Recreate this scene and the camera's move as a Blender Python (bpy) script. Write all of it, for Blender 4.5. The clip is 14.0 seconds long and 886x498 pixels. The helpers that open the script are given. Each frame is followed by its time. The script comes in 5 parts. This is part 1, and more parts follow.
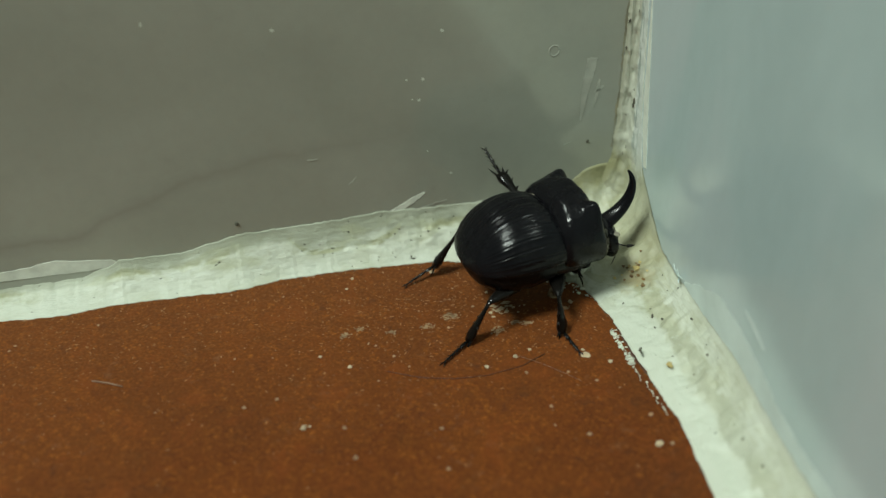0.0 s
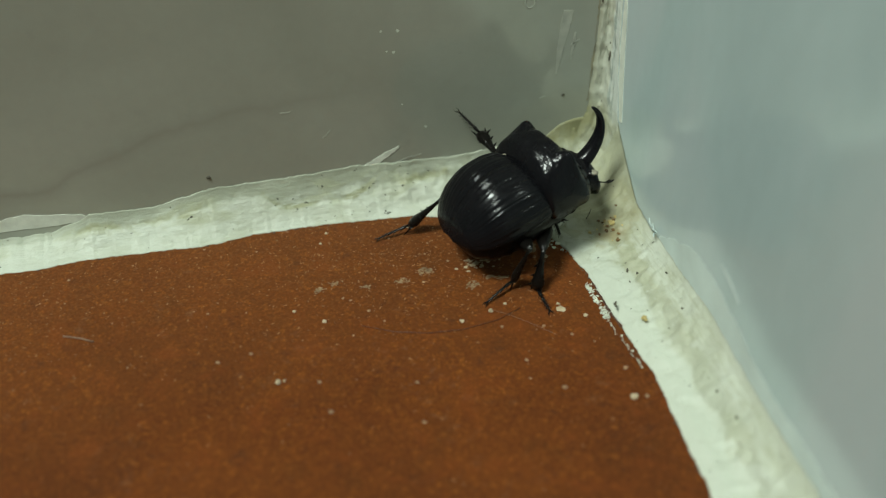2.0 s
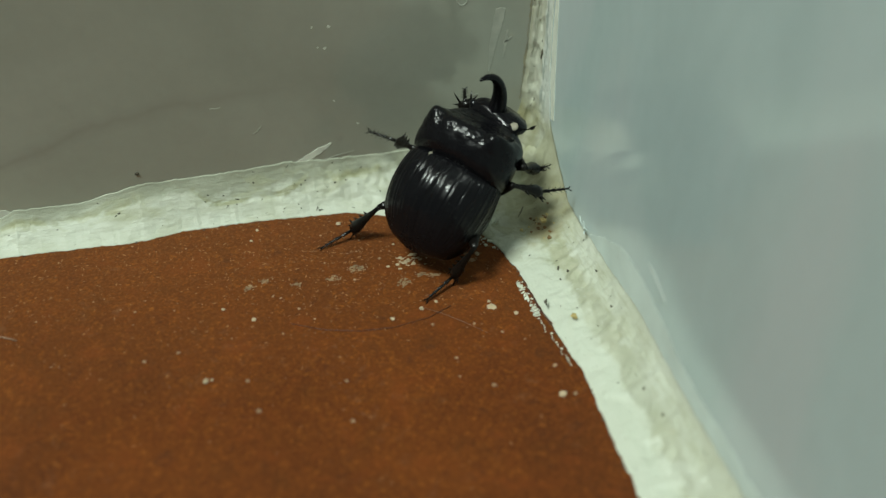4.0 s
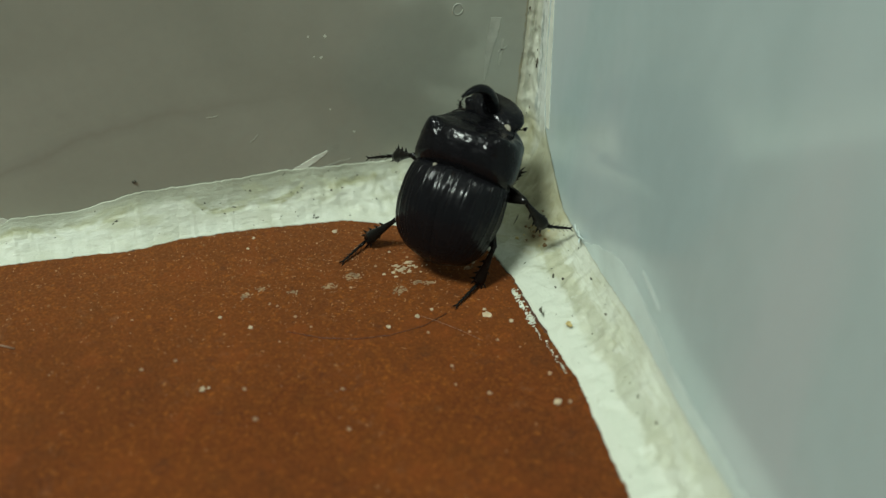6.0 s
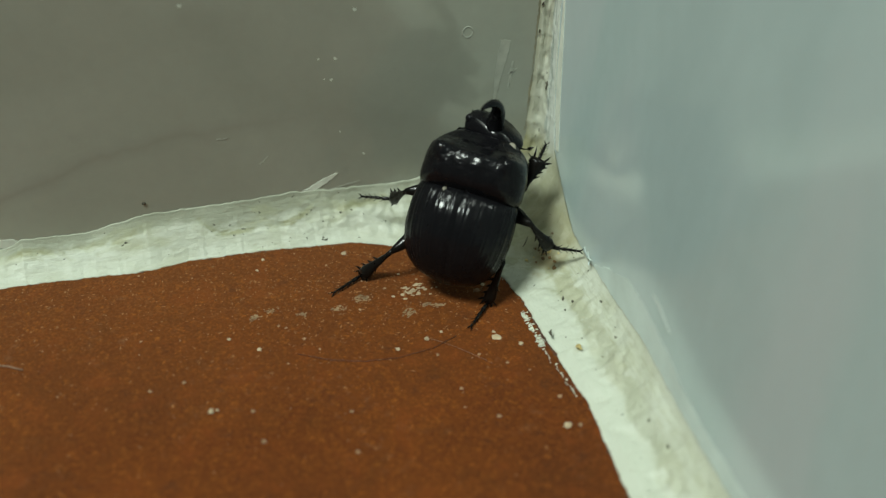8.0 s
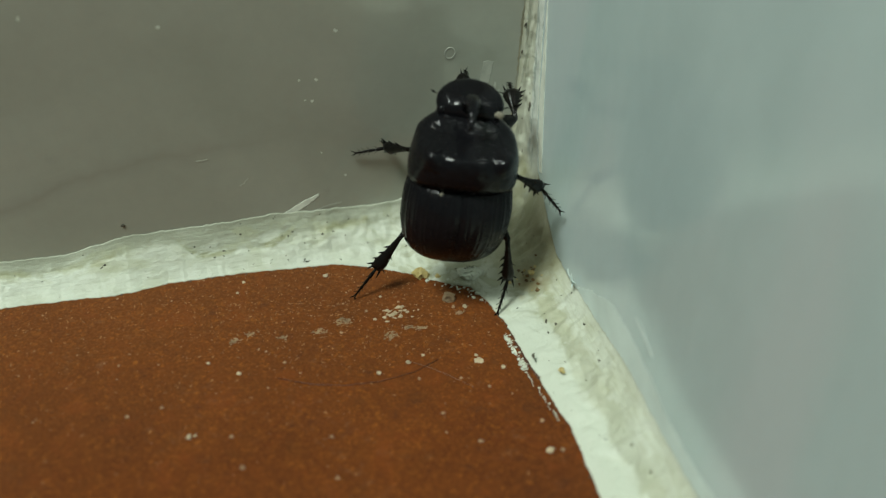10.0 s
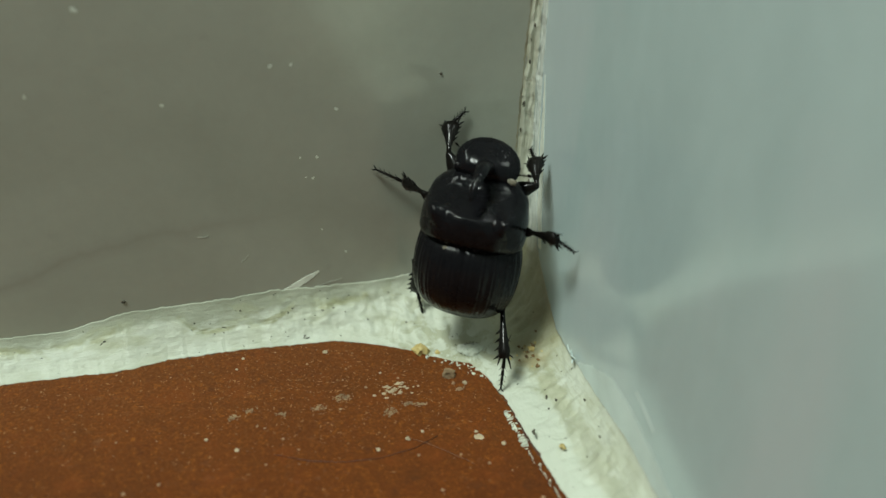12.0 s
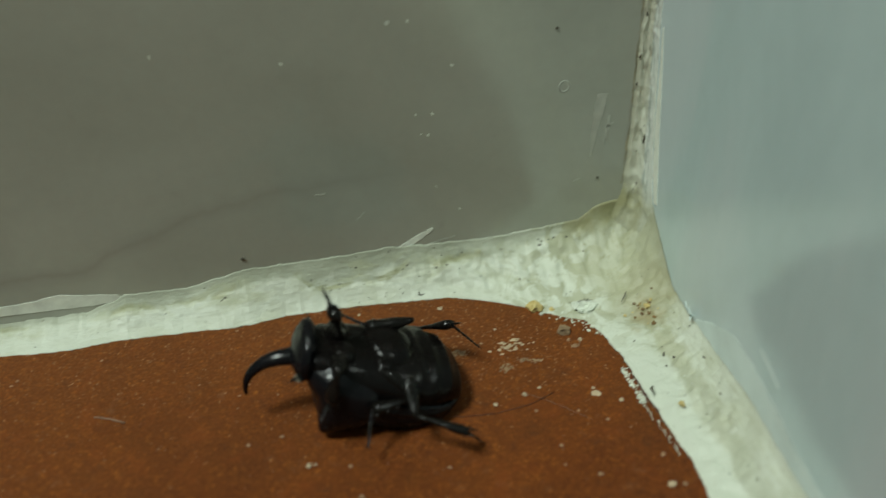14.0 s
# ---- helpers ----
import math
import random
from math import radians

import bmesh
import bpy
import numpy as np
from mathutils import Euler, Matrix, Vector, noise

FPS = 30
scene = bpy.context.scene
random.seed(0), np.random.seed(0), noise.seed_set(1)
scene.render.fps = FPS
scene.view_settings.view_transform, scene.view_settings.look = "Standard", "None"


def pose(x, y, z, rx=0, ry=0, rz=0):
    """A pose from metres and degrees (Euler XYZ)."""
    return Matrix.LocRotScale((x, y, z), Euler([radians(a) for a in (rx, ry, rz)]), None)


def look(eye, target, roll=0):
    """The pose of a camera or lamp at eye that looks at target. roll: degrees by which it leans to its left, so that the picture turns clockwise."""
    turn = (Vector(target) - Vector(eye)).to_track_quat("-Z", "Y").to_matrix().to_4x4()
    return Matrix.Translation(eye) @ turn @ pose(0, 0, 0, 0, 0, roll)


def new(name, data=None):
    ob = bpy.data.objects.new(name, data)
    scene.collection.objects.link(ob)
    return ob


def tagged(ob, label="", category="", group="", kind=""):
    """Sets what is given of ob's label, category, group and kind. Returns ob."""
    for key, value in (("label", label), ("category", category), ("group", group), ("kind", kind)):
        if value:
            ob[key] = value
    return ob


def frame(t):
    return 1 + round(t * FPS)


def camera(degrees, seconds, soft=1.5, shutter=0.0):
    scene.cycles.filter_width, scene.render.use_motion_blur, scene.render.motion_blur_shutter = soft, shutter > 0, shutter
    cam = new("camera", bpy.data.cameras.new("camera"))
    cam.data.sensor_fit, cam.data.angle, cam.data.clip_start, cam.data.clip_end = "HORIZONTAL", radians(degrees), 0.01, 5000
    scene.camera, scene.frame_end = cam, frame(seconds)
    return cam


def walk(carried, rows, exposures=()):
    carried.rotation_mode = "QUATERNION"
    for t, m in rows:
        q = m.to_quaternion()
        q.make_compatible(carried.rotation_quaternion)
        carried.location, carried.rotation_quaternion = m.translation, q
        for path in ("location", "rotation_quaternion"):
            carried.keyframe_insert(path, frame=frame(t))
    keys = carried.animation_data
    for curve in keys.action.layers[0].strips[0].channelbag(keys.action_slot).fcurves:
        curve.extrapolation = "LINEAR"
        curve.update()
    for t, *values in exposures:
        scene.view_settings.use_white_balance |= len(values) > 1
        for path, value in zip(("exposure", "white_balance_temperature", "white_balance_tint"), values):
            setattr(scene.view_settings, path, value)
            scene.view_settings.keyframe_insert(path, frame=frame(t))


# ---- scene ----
# ------------------------------------------------------------------ camera
# seconds, eye in millimetres, heading to the right of +y, downward tilt and lean in degrees
PATH = [
    (0.0, -29.64, -74.12, 56.85, 10.18, 37.62, -2.09),
    (0.2, -29.60, -73.32, 56.06, 10.72, 37.83, -1.80),
    (0.5, -29.80, -73.48, 55.92, 11.10, 38.44, -1.57),
    (1.0, -29.86, -73.53, 55.72, 11.61, 39.32, -1.33),
    (1.5, -29.89, -73.77, 56.06, 11.76, 39.75, -1.20),
    (2.0, -29.95, -73.96, 56.12, 12.06, 39.70, -0.92),
    (2.5, -29.16, -73.73, 56.04, 13.04, 39.95, -0.17),
    (3.0, -28.76, -73.93, 56.14, 14.99, 40.09, 0.91),
    (5.5, -28.69, -73.89, 56.61, 15.88, 40.01, 1.65),
    (6.0, -28.63, -73.93, 57.00, 15.88, 39.99, 1.64),
    (6.5, -28.97, -73.75, 56.88, 15.50, 39.38, 1.48),
    (7.0, -29.07, -73.95, 56.96, 15.45, 39.06, 1.45),
    (7.5, -28.99, -73.92, 56.86, 15.40, 38.88, 1.46),
    (10.0, -27.91, -73.15, 56.78, 15.94, 37.94, 1.73),
    (10.5, -27.77, -73.10, 56.76, 16.44, 37.06, 2.00),
    (11.0, -28.14, -73.18, 56.62, 16.52, 36.58, 1.96),
    (11.5, -27.76, -73.25, 56.74, 16.20, 35.57, 1.84),
    (12.0, -27.75, -73.82, 56.32, 15.55, 33.50, 1.40),
    (12.2, -27.71, -74.11, 56.29, 15.30, 33.05, 1.33),
    (12.5, -27.36, -74.20, 56.20, 15.29, 31.83, 1.12),
    (13.0, -28.16, -73.87, 55.45, 13.56, 31.29, 0.10),
    (13.5, -28.77, -73.91, 55.26, 12.06, 33.08, -0.78),
    (14.0, -29.90, -73.60, 55.87, 10.00, 35.39, -1.91),
]
MM = 0.001


def eye_pose(x, y, z, heading, tilt, lean):
    return pose(x * MM, y * MM, z * MM, 90 - tilt, 0, -heading) @ pose(0, 0, 0, 0, 0, lean)


cam = camera(44.0, 14.0, soft=1.3, shutter=0.5)
cam.data.dof.use_dof, cam.data.dof.focus_distance, cam.data.dof.aperture_fstop = True, 0.086, 23.0
walk(cam, [(t, eye_pose(*row)) for t, *row in PATH], [(0.0, 0.0), (12.5, 0.0), (13.5, -0.17), (14.0, -0.21)])

# ------------------------------------------------------------------ light
world = bpy.data.worlds.new("room_air")
world.use_nodes = True
world.node_tree.nodes["Background"].inputs["Color"].default_value = (0.8, 0.9, 0.85, 1)
world.node_tree.nodes["Background"].inputs["Strength"].default_value = 0.004
scene.world = world

lamp_data = bpy.data.lights.new("ceiling_light", "AREA")
lamp_data.shape, lamp_data.size = "DISK", 0.62
lamp_data.energy, lamp_data.color = 74.5, (0.88, 1.0, 0.905)
lamp = new("ceiling_light", lamp_data)
lamp.matrix_world = look((-1.06, -0.58, 2.28), (-0.01, -0.01, 0.0))

# ------------------------------------------------------------------ materials


def material(name):
    m = bpy.data.materials.new(name)
    m.use_nodes = True
    nt = m.node_tree
    return m, nt, nt.nodes["Principled BSDF"]


def node(nt, kind, **values):
    n = nt.nodes.new(kind)
    for key, value in values.items():
        n.inputs[key.replace("_", " ")].default_value = value
    return n


def coords(nt):
    return nt.nodes.new("ShaderNodeTexCoord").outputs["Object"]


def noise_node(nt, vec, scale, detail=4.0, rough=0.55, distortion=0.0):
    n = node(nt, "ShaderNodeTexNoise", Scale=scale, Detail=detail, Roughness=rough, Distortion=distortion)
    nt.links.new(vec, n.inputs["Vector"])
    return n.outputs["Fac"]


def ramp(nt, fac, stops):
    n = nt.nodes.new("ShaderNodeValToRGB")
    el = n.color_ramp.elements
    while len(el) < len(stops):
        el.new(0.5)
    for e, (p, c) in zip(el, stops):
        e.position = p
        e.color = (*c, 1) if len(c) == 3 else c
    nt.links.new(fac, n.inputs["Fac"])
    return n.outputs["Color"]


def mix(nt, fac, a, b, blend="MIX"):
    n = nt.nodes.new("ShaderNodeMix")
    n.data_type, n.blend_type = "RGBA", blend
    for sock, v in ((n.inputs[0], fac), (n.inputs[6], a), (n.inputs[7], b)):
        if hasattr(v, "is_output"):
            nt.links.new(v, sock)
        elif isinstance(v, tuple):
            sock.default_value = (*v, 1)
        else:
            sock.default_value = v
    return n.outputs[2]


def math_node(nt, op, a, b=0.0, c=0.0, clamp=False):
    n = nt.nodes.new("ShaderNodeMath")
    n.operation, n.use_clamp = op, clamp
    for sock, v in zip(n.inputs, (a, b, c)):
        if hasattr(v, "is_output"):
            nt.links.new(v, sock)
        else:
            sock.default_value = v
    return n.outputs[0]


def bump(nt, bsdf, height, distance, strength=1.0):
    n = node(nt, "ShaderNodeBump", Strength=strength, Distance=distance)
    nt.links.new(height, n.inputs["Height"])
    nt.links.new(n.outputs["Normal"], bsdf.inputs["Normal"])


def near(nt, vec, centre, radius, fuzz):
    """1 inside a ball round centre (mm), fading over fuzz millimetres."""
    d = node(nt, "ShaderNodeVectorMath")
    d.operation = "DISTANCE"
    nt.links.new(vec, d.inputs[0])
    d.inputs[1].default_value = [c * MM for c in centre]
    wob = noise_node(nt, vec, 450, 3)
    dist = math_node(nt, "MULTIPLY_ADD", wob, 4.0 * MM, d.outputs["Value"])
    m = nt.nodes.new("ShaderNodeMapRange")
    m.inputs["From Min"].default_value = (radius + 2 + fuzz) * MM
    m.inputs["From Max"].default_value = (radius + 2 - fuzz) * MM
    nt.links.new(dist, m.inputs["Value"])
    return m.outputs["Result"]


def terracotta():
    m, nt, b = material("terracotta")
    v = coords(nt)
    big = ramp(nt, noise_node(nt, v, 70, 4), [(0.3, (0.088, 0.0215, 0.0018)), (0.5, (0.108, 0.0264, 0.0021)), (0.7, (0.128, 0.0322, 0.0028))])
    for size, low, high in ((7000, 0.84, 1.16), (3200, 0.90, 1.08)):
        cell = node(nt, "ShaderNodeTexVoronoi", Scale=size)
        nt.links.new(v, cell.inputs["Vector"])
        pick = nt.nodes.new("ShaderNodeSeparateColor")
        nt.links.new(cell.outputs["Color"], pick.inputs[0])
        grain = ramp(nt, pick.outputs[0], [(0.0, (low, low * 0.95, low * 0.9)), (0.6, (1, 1, 1)), (0.85, (high, high, high)), (1.0, (high * 1.3, high * 1.45, high * 1.7))])
        big = mix(nt, 1.0, big, grain, "MULTIPLY")
    # red and dark clouds in the clay
    clay = noise_node(nt, v, 380, 4, 0.6, 0.4)
    col = mix(nt, math_node(nt, "MULTIPLY", ramp(nt, clay, [(0.54, (0, 0, 0)), (0.68, (1, 1, 1))]), 0.5), big, (0.155, 0.034, 0.0035))
    col = mix(nt, math_node(nt, "MULTIPLY", ramp(nt, clay, [(0.32, (1, 1, 1)), (0.44, (0, 0, 0))]), 0.35), col, (0.072, 0.021, 0.0025))
    dust = math_node(nt, "MULTIPLY", ramp(nt, noise_node(nt, v, 900, 5, 0.75), [(0.55, (0, 0, 0)), (0.75, (1, 1, 1))]),
                     ramp(nt, noise_node(nt, v, 130, 3), [(0.45, (0, 0, 0)), (0.68, (1, 1, 1))]))
    col = mix(nt, math_node(nt, "MULTIPLY", dust, 0.45), col, (0.25, 0.13, 0.065))
    # fine lighter flecks grow stronger towards the walls
    place = nt.nodes.new("ShaderNodeSeparateXYZ")
    nt.links.new(v, place.inputs[0])
    wallward = ramp(nt, math_node(nt, "MULTIPLY_ADD", noise_node(nt, v, 110, 4), 0.3, math_node(nt, "MULTIPLY", place.outputs["Y"], -25.0)), [(0.30, (1, 1, 1)), (0.75, (0, 0, 0))])
    flecks = ramp(nt, noise_node(nt, v, 3800, 3, 0.7), [(0.48, (0.25, 0.25, 0.25)), (0.62, (1, 1, 1))])
    col = mix(nt, math_node(nt, "MULTIPLY", math_node(nt, "MULTIPLY", wallward, flecks), 0.5), col, (0.185, 0.070, 0.018))
    dusk = ramp(nt, noise_node(nt, v, 520, 4, 0.7), [(0.30, (1, 1, 1)), (0.42, (0, 0, 0))])
    col = mix(nt, math_node(nt, "MULTIPLY", dusk, 0.45), col, (0.05, 0.016, 0.006))
    nt.links.new(col, b.inputs["Base Color"])
    b.inputs["Roughness"].default_value = 0.75
    b.inputs["Specular IOR Level"].default_value = 0.2
    h = math_node(nt, "ADD", noise_node(nt, v, 4200, 4, 0.75), math_node(nt, "MULTIPLY", noise_node(nt, v, 420, 4), 1.2))
    bump(nt, b, h, 0.00004, 0.35)
    return m


def glazed(name, low, high, cloud, veins, rough, seed, stretch=1.0, vein=(), ior=1.5, wave=0.00025, tinge=()):
    m, nt, b = material(name)
    mp = node(nt, "ShaderNodeMapping", Location=(seed, seed * 0.7, seed * 1.3), Scale=(1, 1, stretch))
    nt.links.new(coords(nt), mp.inputs["Vector"])
    v = mp.outputs["Vector"]
    col = ramp(nt, noise_node(nt, v, cloud, 4, 0.5, 0.6), [(0.3, low), (0.7, high)])
    fine = ramp(nt, noise_node(nt, v, 900, 4, 0.6), [(0.3, (0.97, 0.97, 0.97)), (0.7, (1.02, 1.02, 1.02))])
    col = mix(nt, 1.0, col, fine, "MULTIPLY")
    grime = ramp(nt, noise_node(nt, v, 330, 5, 0.7), [(0.63, (0, 0, 0)), (0.8, (1, 1, 1))])
    col = mix(nt, math_node(nt, "MULTIPLY", grime, veins), col, (0.10, 0.09, 0.08))
    if vein:
        # a soft vein in the glaze: its height follows the ramp along x
        sep = nt.nodes.new("ShaderNodeSeparateXYZ")
        nt.links.new(coords(nt), sep.inputs[0])
        along = math_node(nt, "MULTIPLY_ADD", sep.outputs["X"], 1 / 0.06, 1.0, clamp=True)
        height = ramp(nt, along, [(1 + x / 60, (z / 20, z / 20, z / 20)) for x, z in vein])
        wob = math_node(nt, "MULTIPLY_ADD", noise_node(nt, v, 260, 4), 0.09, math_node(nt, "MULTIPLY_ADD", sep.outputs["Z"], 1 / 0.02, -0.045))
        gap = math_node(nt, "ABSOLUTE", math_node(nt, "SUBTRACT", wob, height))
        line = ramp(nt, gap, [(0.0, (1, 1, 1)), (0.022, (0.45, 0.45, 0.45)), (0.06, (0, 0, 0))])
        fade = ramp(nt, along, [(0.1, (1, 1, 1)), (0.55, (0.55, 0.55, 0.55)), (0.72, (0, 0, 0))])
        col = mix(nt, math_node(nt, "MULTIPLY", math_node(nt, "MULTIPLY", line, fade), 0.34), col, (0.17, 0.155, 0.12))
        cloudy = ramp(nt, noise_node(nt, v, 28, 2, 0.4), [(0.46, (1, 1, 1)), (0.54, (0, 0, 0))])
        col = mix(nt, math_node(nt, "MULTIPLY", cloudy, 0.22), col, (0.20, 0.20, 0.19))
    if tinge:
        # faint lilac clouds, coloured in for the red floor's reflection
        lilac = ramp(nt, noise_node(nt, v, 55, 3, 0.5, 0.8), [(0.44, (0, 0, 0)), (0.60, (1, 1, 1))])
        col = mix(nt, math_node(nt, "MULTIPLY", lilac, 0.55), col, tinge)
    nt.links.new(col, b.inputs["Base Color"])
    r = ramp(nt, noise_node(nt, v, 120, 4), [(0.3, (rough * 0.8,) * 3), (0.7, (rough * 1.3,) * 3)])
    nt.links.new(r, b.inputs["Roughness"])
    h = math_node(nt, "ADD", noise_node(nt, v, 90, 2), math_node(nt, "MULTIPLY", noise_node(nt, v, 600, 2), 0.05))
    bump(nt, b, h, wave, 0.6)
    b.inputs["IOR"].default_value = ior
    return m


def sealant(name, kind):
    """Old cream sealant. The bead's own map gives the way along it (x, in decimetres) and across it (y, 0 at the wall to 1 at the floor)."""
    m, nt, b = material(name)
    v = coords(nt)
    uv = nt.nodes.new("ShaderNodeUVMap")
    uv.uv_map = "bead"
    sep = nt.nodes.new("ShaderNodeSeparateXYZ")
    nt.links.new(uv.outputs[0], sep.inputs[0])
    along, across = sep.outputs["X"], sep.outputs["Y"]
    pos = nt.nodes.new("ShaderNodeSeparateXYZ")
    nt.links.new(v, pos.inputs[0])

    def stretched(scale, wide, detail=5, rough=0.65, distortion=0.0):
        join = nt.nodes.new("ShaderNodeCombineXYZ")
        nt.links.new(math_node(nt, "MULTIPLY", along, 100.0), join.inputs[0])
        nt.links.new(math_node(nt, "MULTIPLY", across, wide), join.inputs[1])
        return noise_node(nt, join.outputs[0], scale, detail, rough, distortion)

    def window(value, stops):
        return ramp(nt, value, [(p, (c, c, c)) for p, c in stops])

    def product(*terms):
        out = terms[0]
        for t in terms[1:]:
            out = math_node(nt, "MULTIPLY", out, t)
        return out

    white, cream, olive, yellow = (0.505, 0.525, 0.44), (0.445, 0.46, 0.36), (0.29, 0.295, 0.19), (0.25, 0.25, 0.125)
    col = mix(nt, window(noise_node(nt, v, 240, 5, 0.6), [(0.36, 0), (0.62, 1)]), cream, white)
    wob = math_node(nt, "SUBTRACT", noise_node(nt, v, 330, 5, 0.62), 0.5)
    fine = math_node(nt, "SUBTRACT", noise_node(nt, v, 1300, 4, 0.65), 0.5)
    if kind == "back":
        # a thin translucent film above, thick white sealant below; the border between them wanders
        limit = ramp(nt, math_node(nt, "ADD", along, 1.0, clamp=True), [(1 + x / 100, (f, f, f)) for x, f in FILM])
        edge = math_node(nt, "ADD", math_node(nt, "SUBTRACT", limit, across), math_node(nt, "MULTIPLY_ADD", wob, 0.34, math_node(nt, "MULTIPLY", fine, 0.10)))
        film = window(math_node(nt, "ADD", edge, 0.5, clamp=True), [(0.47, 0), (0.535, 1)])
        body = mix(nt, window(noise_node(nt, v, 200, 4, 0.55), [(0.38, 0), (0.62, 1)]), (0.315, 0.33, 0.25), (0.41, 0.43, 0.34))
        col = mix(nt, math_node(nt, "MULTIPLY", film, 0.92), col, body)
        rim = product(window(math_node(nt, "ADD", edge, 0.5, clamp=True), [(0.47, 0), (0.52, 1), (0.56, 1), (0.66, 0)]), window(noise_node(nt, v, 170, 4, 0.6), [(0.46, 0), (0.56, 1)]))
        col = mix(nt, math_node(nt, "MULTIPLY", rim, 0.75), col, yellow)
        wipes = product(window(stretched(0.32, 15.0, 4, 0.6, 0.5), [(0.47, 0), (0.57, 1)]), window(across, [(0.22, 0), (0.4, 1)]))
        col = mix(nt, math_node(nt, "MULTIPLY", wipes, 0.6), col, (0.535, 0.56, 0.475))
        tide = product(window(stretched(0.25, 9.0, 4, 0.6, 0.6), [(0.50, 0), (0.60, 1)]), window(across, [(0.06, 0), (0.16, 1), (0.55, 1), (0.7, 0)]))
        col = mix(nt, math_node(nt, "MULTIPLY", tide, 0.45), col, (0.36, 0.37, 0.235))
        dash = product(window(stretched(1.1, 40.0, 4, 0.7), [(0.60, 0), (0.68, 1)]), window(across, [(0.45, 0), (0.6, 1)]))
        col = mix(nt, math_node(nt, "MULTIPLY", dash, 0.45), col, (0.34, 0.37, 0.31))
    elif kind == "side":
        # white skirt by the floor, a stained channel, a fibrous cream strip by the wall
        lane = math_node(nt, "ADD", across, math_node(nt, "MULTIPLY_ADD", wob, 0.42, math_node(nt, "MULTIPLY", fine, 0.12)))
        reach = window(math_node(nt, "MULTIPLY", along, -1.0), [(0.05, 0.9), (0.11, 1), (0.16, 0.8), (0.20, 0.5), (0.28, 0.4), (0.40, 0.35)])
        channel = product(window(lane, [(0.33, 0), (0.42, 1), (0.58, 1), (0.64, 0)]), reach)
        stain = mix(nt, window(noise_node(nt, v, 420, 5, 0.68), [(0.40, 0), (0.60, 1)]), olive, (0.41, 0.41, 0.285))
        col = mix(nt, math_node(nt, "MULTIPLY", channel, 0.9), col, stain)
        col = mix(nt, math_node(nt, "MULTIPLY", window(lane, [(0.62, 0), (0.70, 1)]), 0.85), col, (0.52, 0.545, 0.46))
        fibres = product(window(stretched(0.5, 60.0, 4, 0.7, 0.3), [(0.50, 0), (0.60, 1)]), window(across, [(0.02, 0), (0.10, 1), (0.36, 1), (0.48, 0)]))
        col = mix(nt, math_node(nt, "MULTIPLY", fibres, 0.5), col, (0.36, 0.36, 0.245))
        blots = product(window(noise_node(nt, v, 300, 4, 0.55, 0.6), [(0.56, 0), (0.60, 1)]), window(across, [(0.3, 0), (0.42, 1), (0.72, 1), (0.8, 0)]))
        col = mix(nt, math_node(nt, "MULTIPLY", blots, 0.7), col, (0.53, 0.55, 0.465))
    else:
        # a tan ridge by the grey tile, broken white strands by the pale one
        lane = math_node(nt, "ADD", across, math_node(nt, "MULTIPLY", wob, 0.12))
        tan = window(lane, [(0.32, 0), (0.40, 1)])
        col = mix(nt, math_node(nt, "MULTIPLY", tan, 0.85), (0.62, 0.655, 0.60), mix(nt, window(stretched(0.5, 3.0), [(0.38, 0), (0.62, 1)]), (0.45, 0.45, 0.345), (0.56, 0.575, 0.47)))
        slots = product(window(lane, [(0.16, 0), (0.20, 1), (0.36, 1), (0.40, 0)]), window(stretched(0.45, 22.0, 3, 0.55), [(0.49, 0), (0.53, 1)]))
        col = mix(nt, math_node(nt, "MULTIPLY", slots, 0.8), col, (0.33, 0.375, 0.335))
        col = mix(nt, math_node(nt, "MULTIPLY", window(lane, [(0.82, 0), (0.96, 1)]), 0.4), col, (0.30, 0.29, 0.18))
        cracks = window(stretched(0.35, 50.0, 4, 0.65), [(0.62, 0), (0.68, 1)])
        col = mix(nt, math_node(nt, "MULTIPLY", cracks, 0.22), col, (0.30, 0.29, 0.20))
    # curds, stains and soil where the three beads meet
    corner = near(nt, v, (-6.0, -4.5, 1.5), 7.0, 3.0)
    curds = window(noise_node(nt, v, 560, 4, 0.6, 0.7), [(0.46, 0), (0.53, 1)])
    col = mix(nt, product(corner, 0.75), col, mix(nt, curds, (0.36, 0.365, 0.25), (0.54, 0.565, 0.47)))
    # stain tints; the first three are also deepened for the beetle's shadow
    for c, r, f, tint, amount in (((-2.2, -3.6, 3.2), 3.8, 1.6, (0.37, 0.37, 0.25), 0.7), ((-1.9, -8.0, 1.8), 3.0, 1.4, (0.29, 0.275, 0.16), 0.8),
                                  ((-2.7, -9.6, 1.8), 1.1, 0.9, (0.27, 0.20, 0.085), 0.75), ((-2.6, -1.0, 5.4), 2.0, 0.9, (0.25, 0.24, 0.115), 0.85),
                                  ((-5.0, -0.6, 4.4), 1.6, 0.9, (0.25, 0.235, 0.115), 0.75), ((-3.3, -5.6, 1.8), 2.2, 1.5, (0.42, 0.42, 0.30), 0.5)):
        col = mix(nt, math_node(nt, "MULTIPLY", near(nt, v, c, r, f), amount), col, tint)
    soil = window(noise_node(nt, v, 900, 5, 0.75), [(0.58, 0), (0.66, 1)])
    col = mix(nt, product(soil, corner, 0.55), col, (0.23, 0.21, 0.11))
    smudge = product(window(noise_node(nt, v, 620, 4, 0.6, 0.8), [(0.61, 0), (0.70, 1)]), window(noise_node(nt, v, 120, 3, 0.5), [(0.46, 0), (0.58, 1)]))
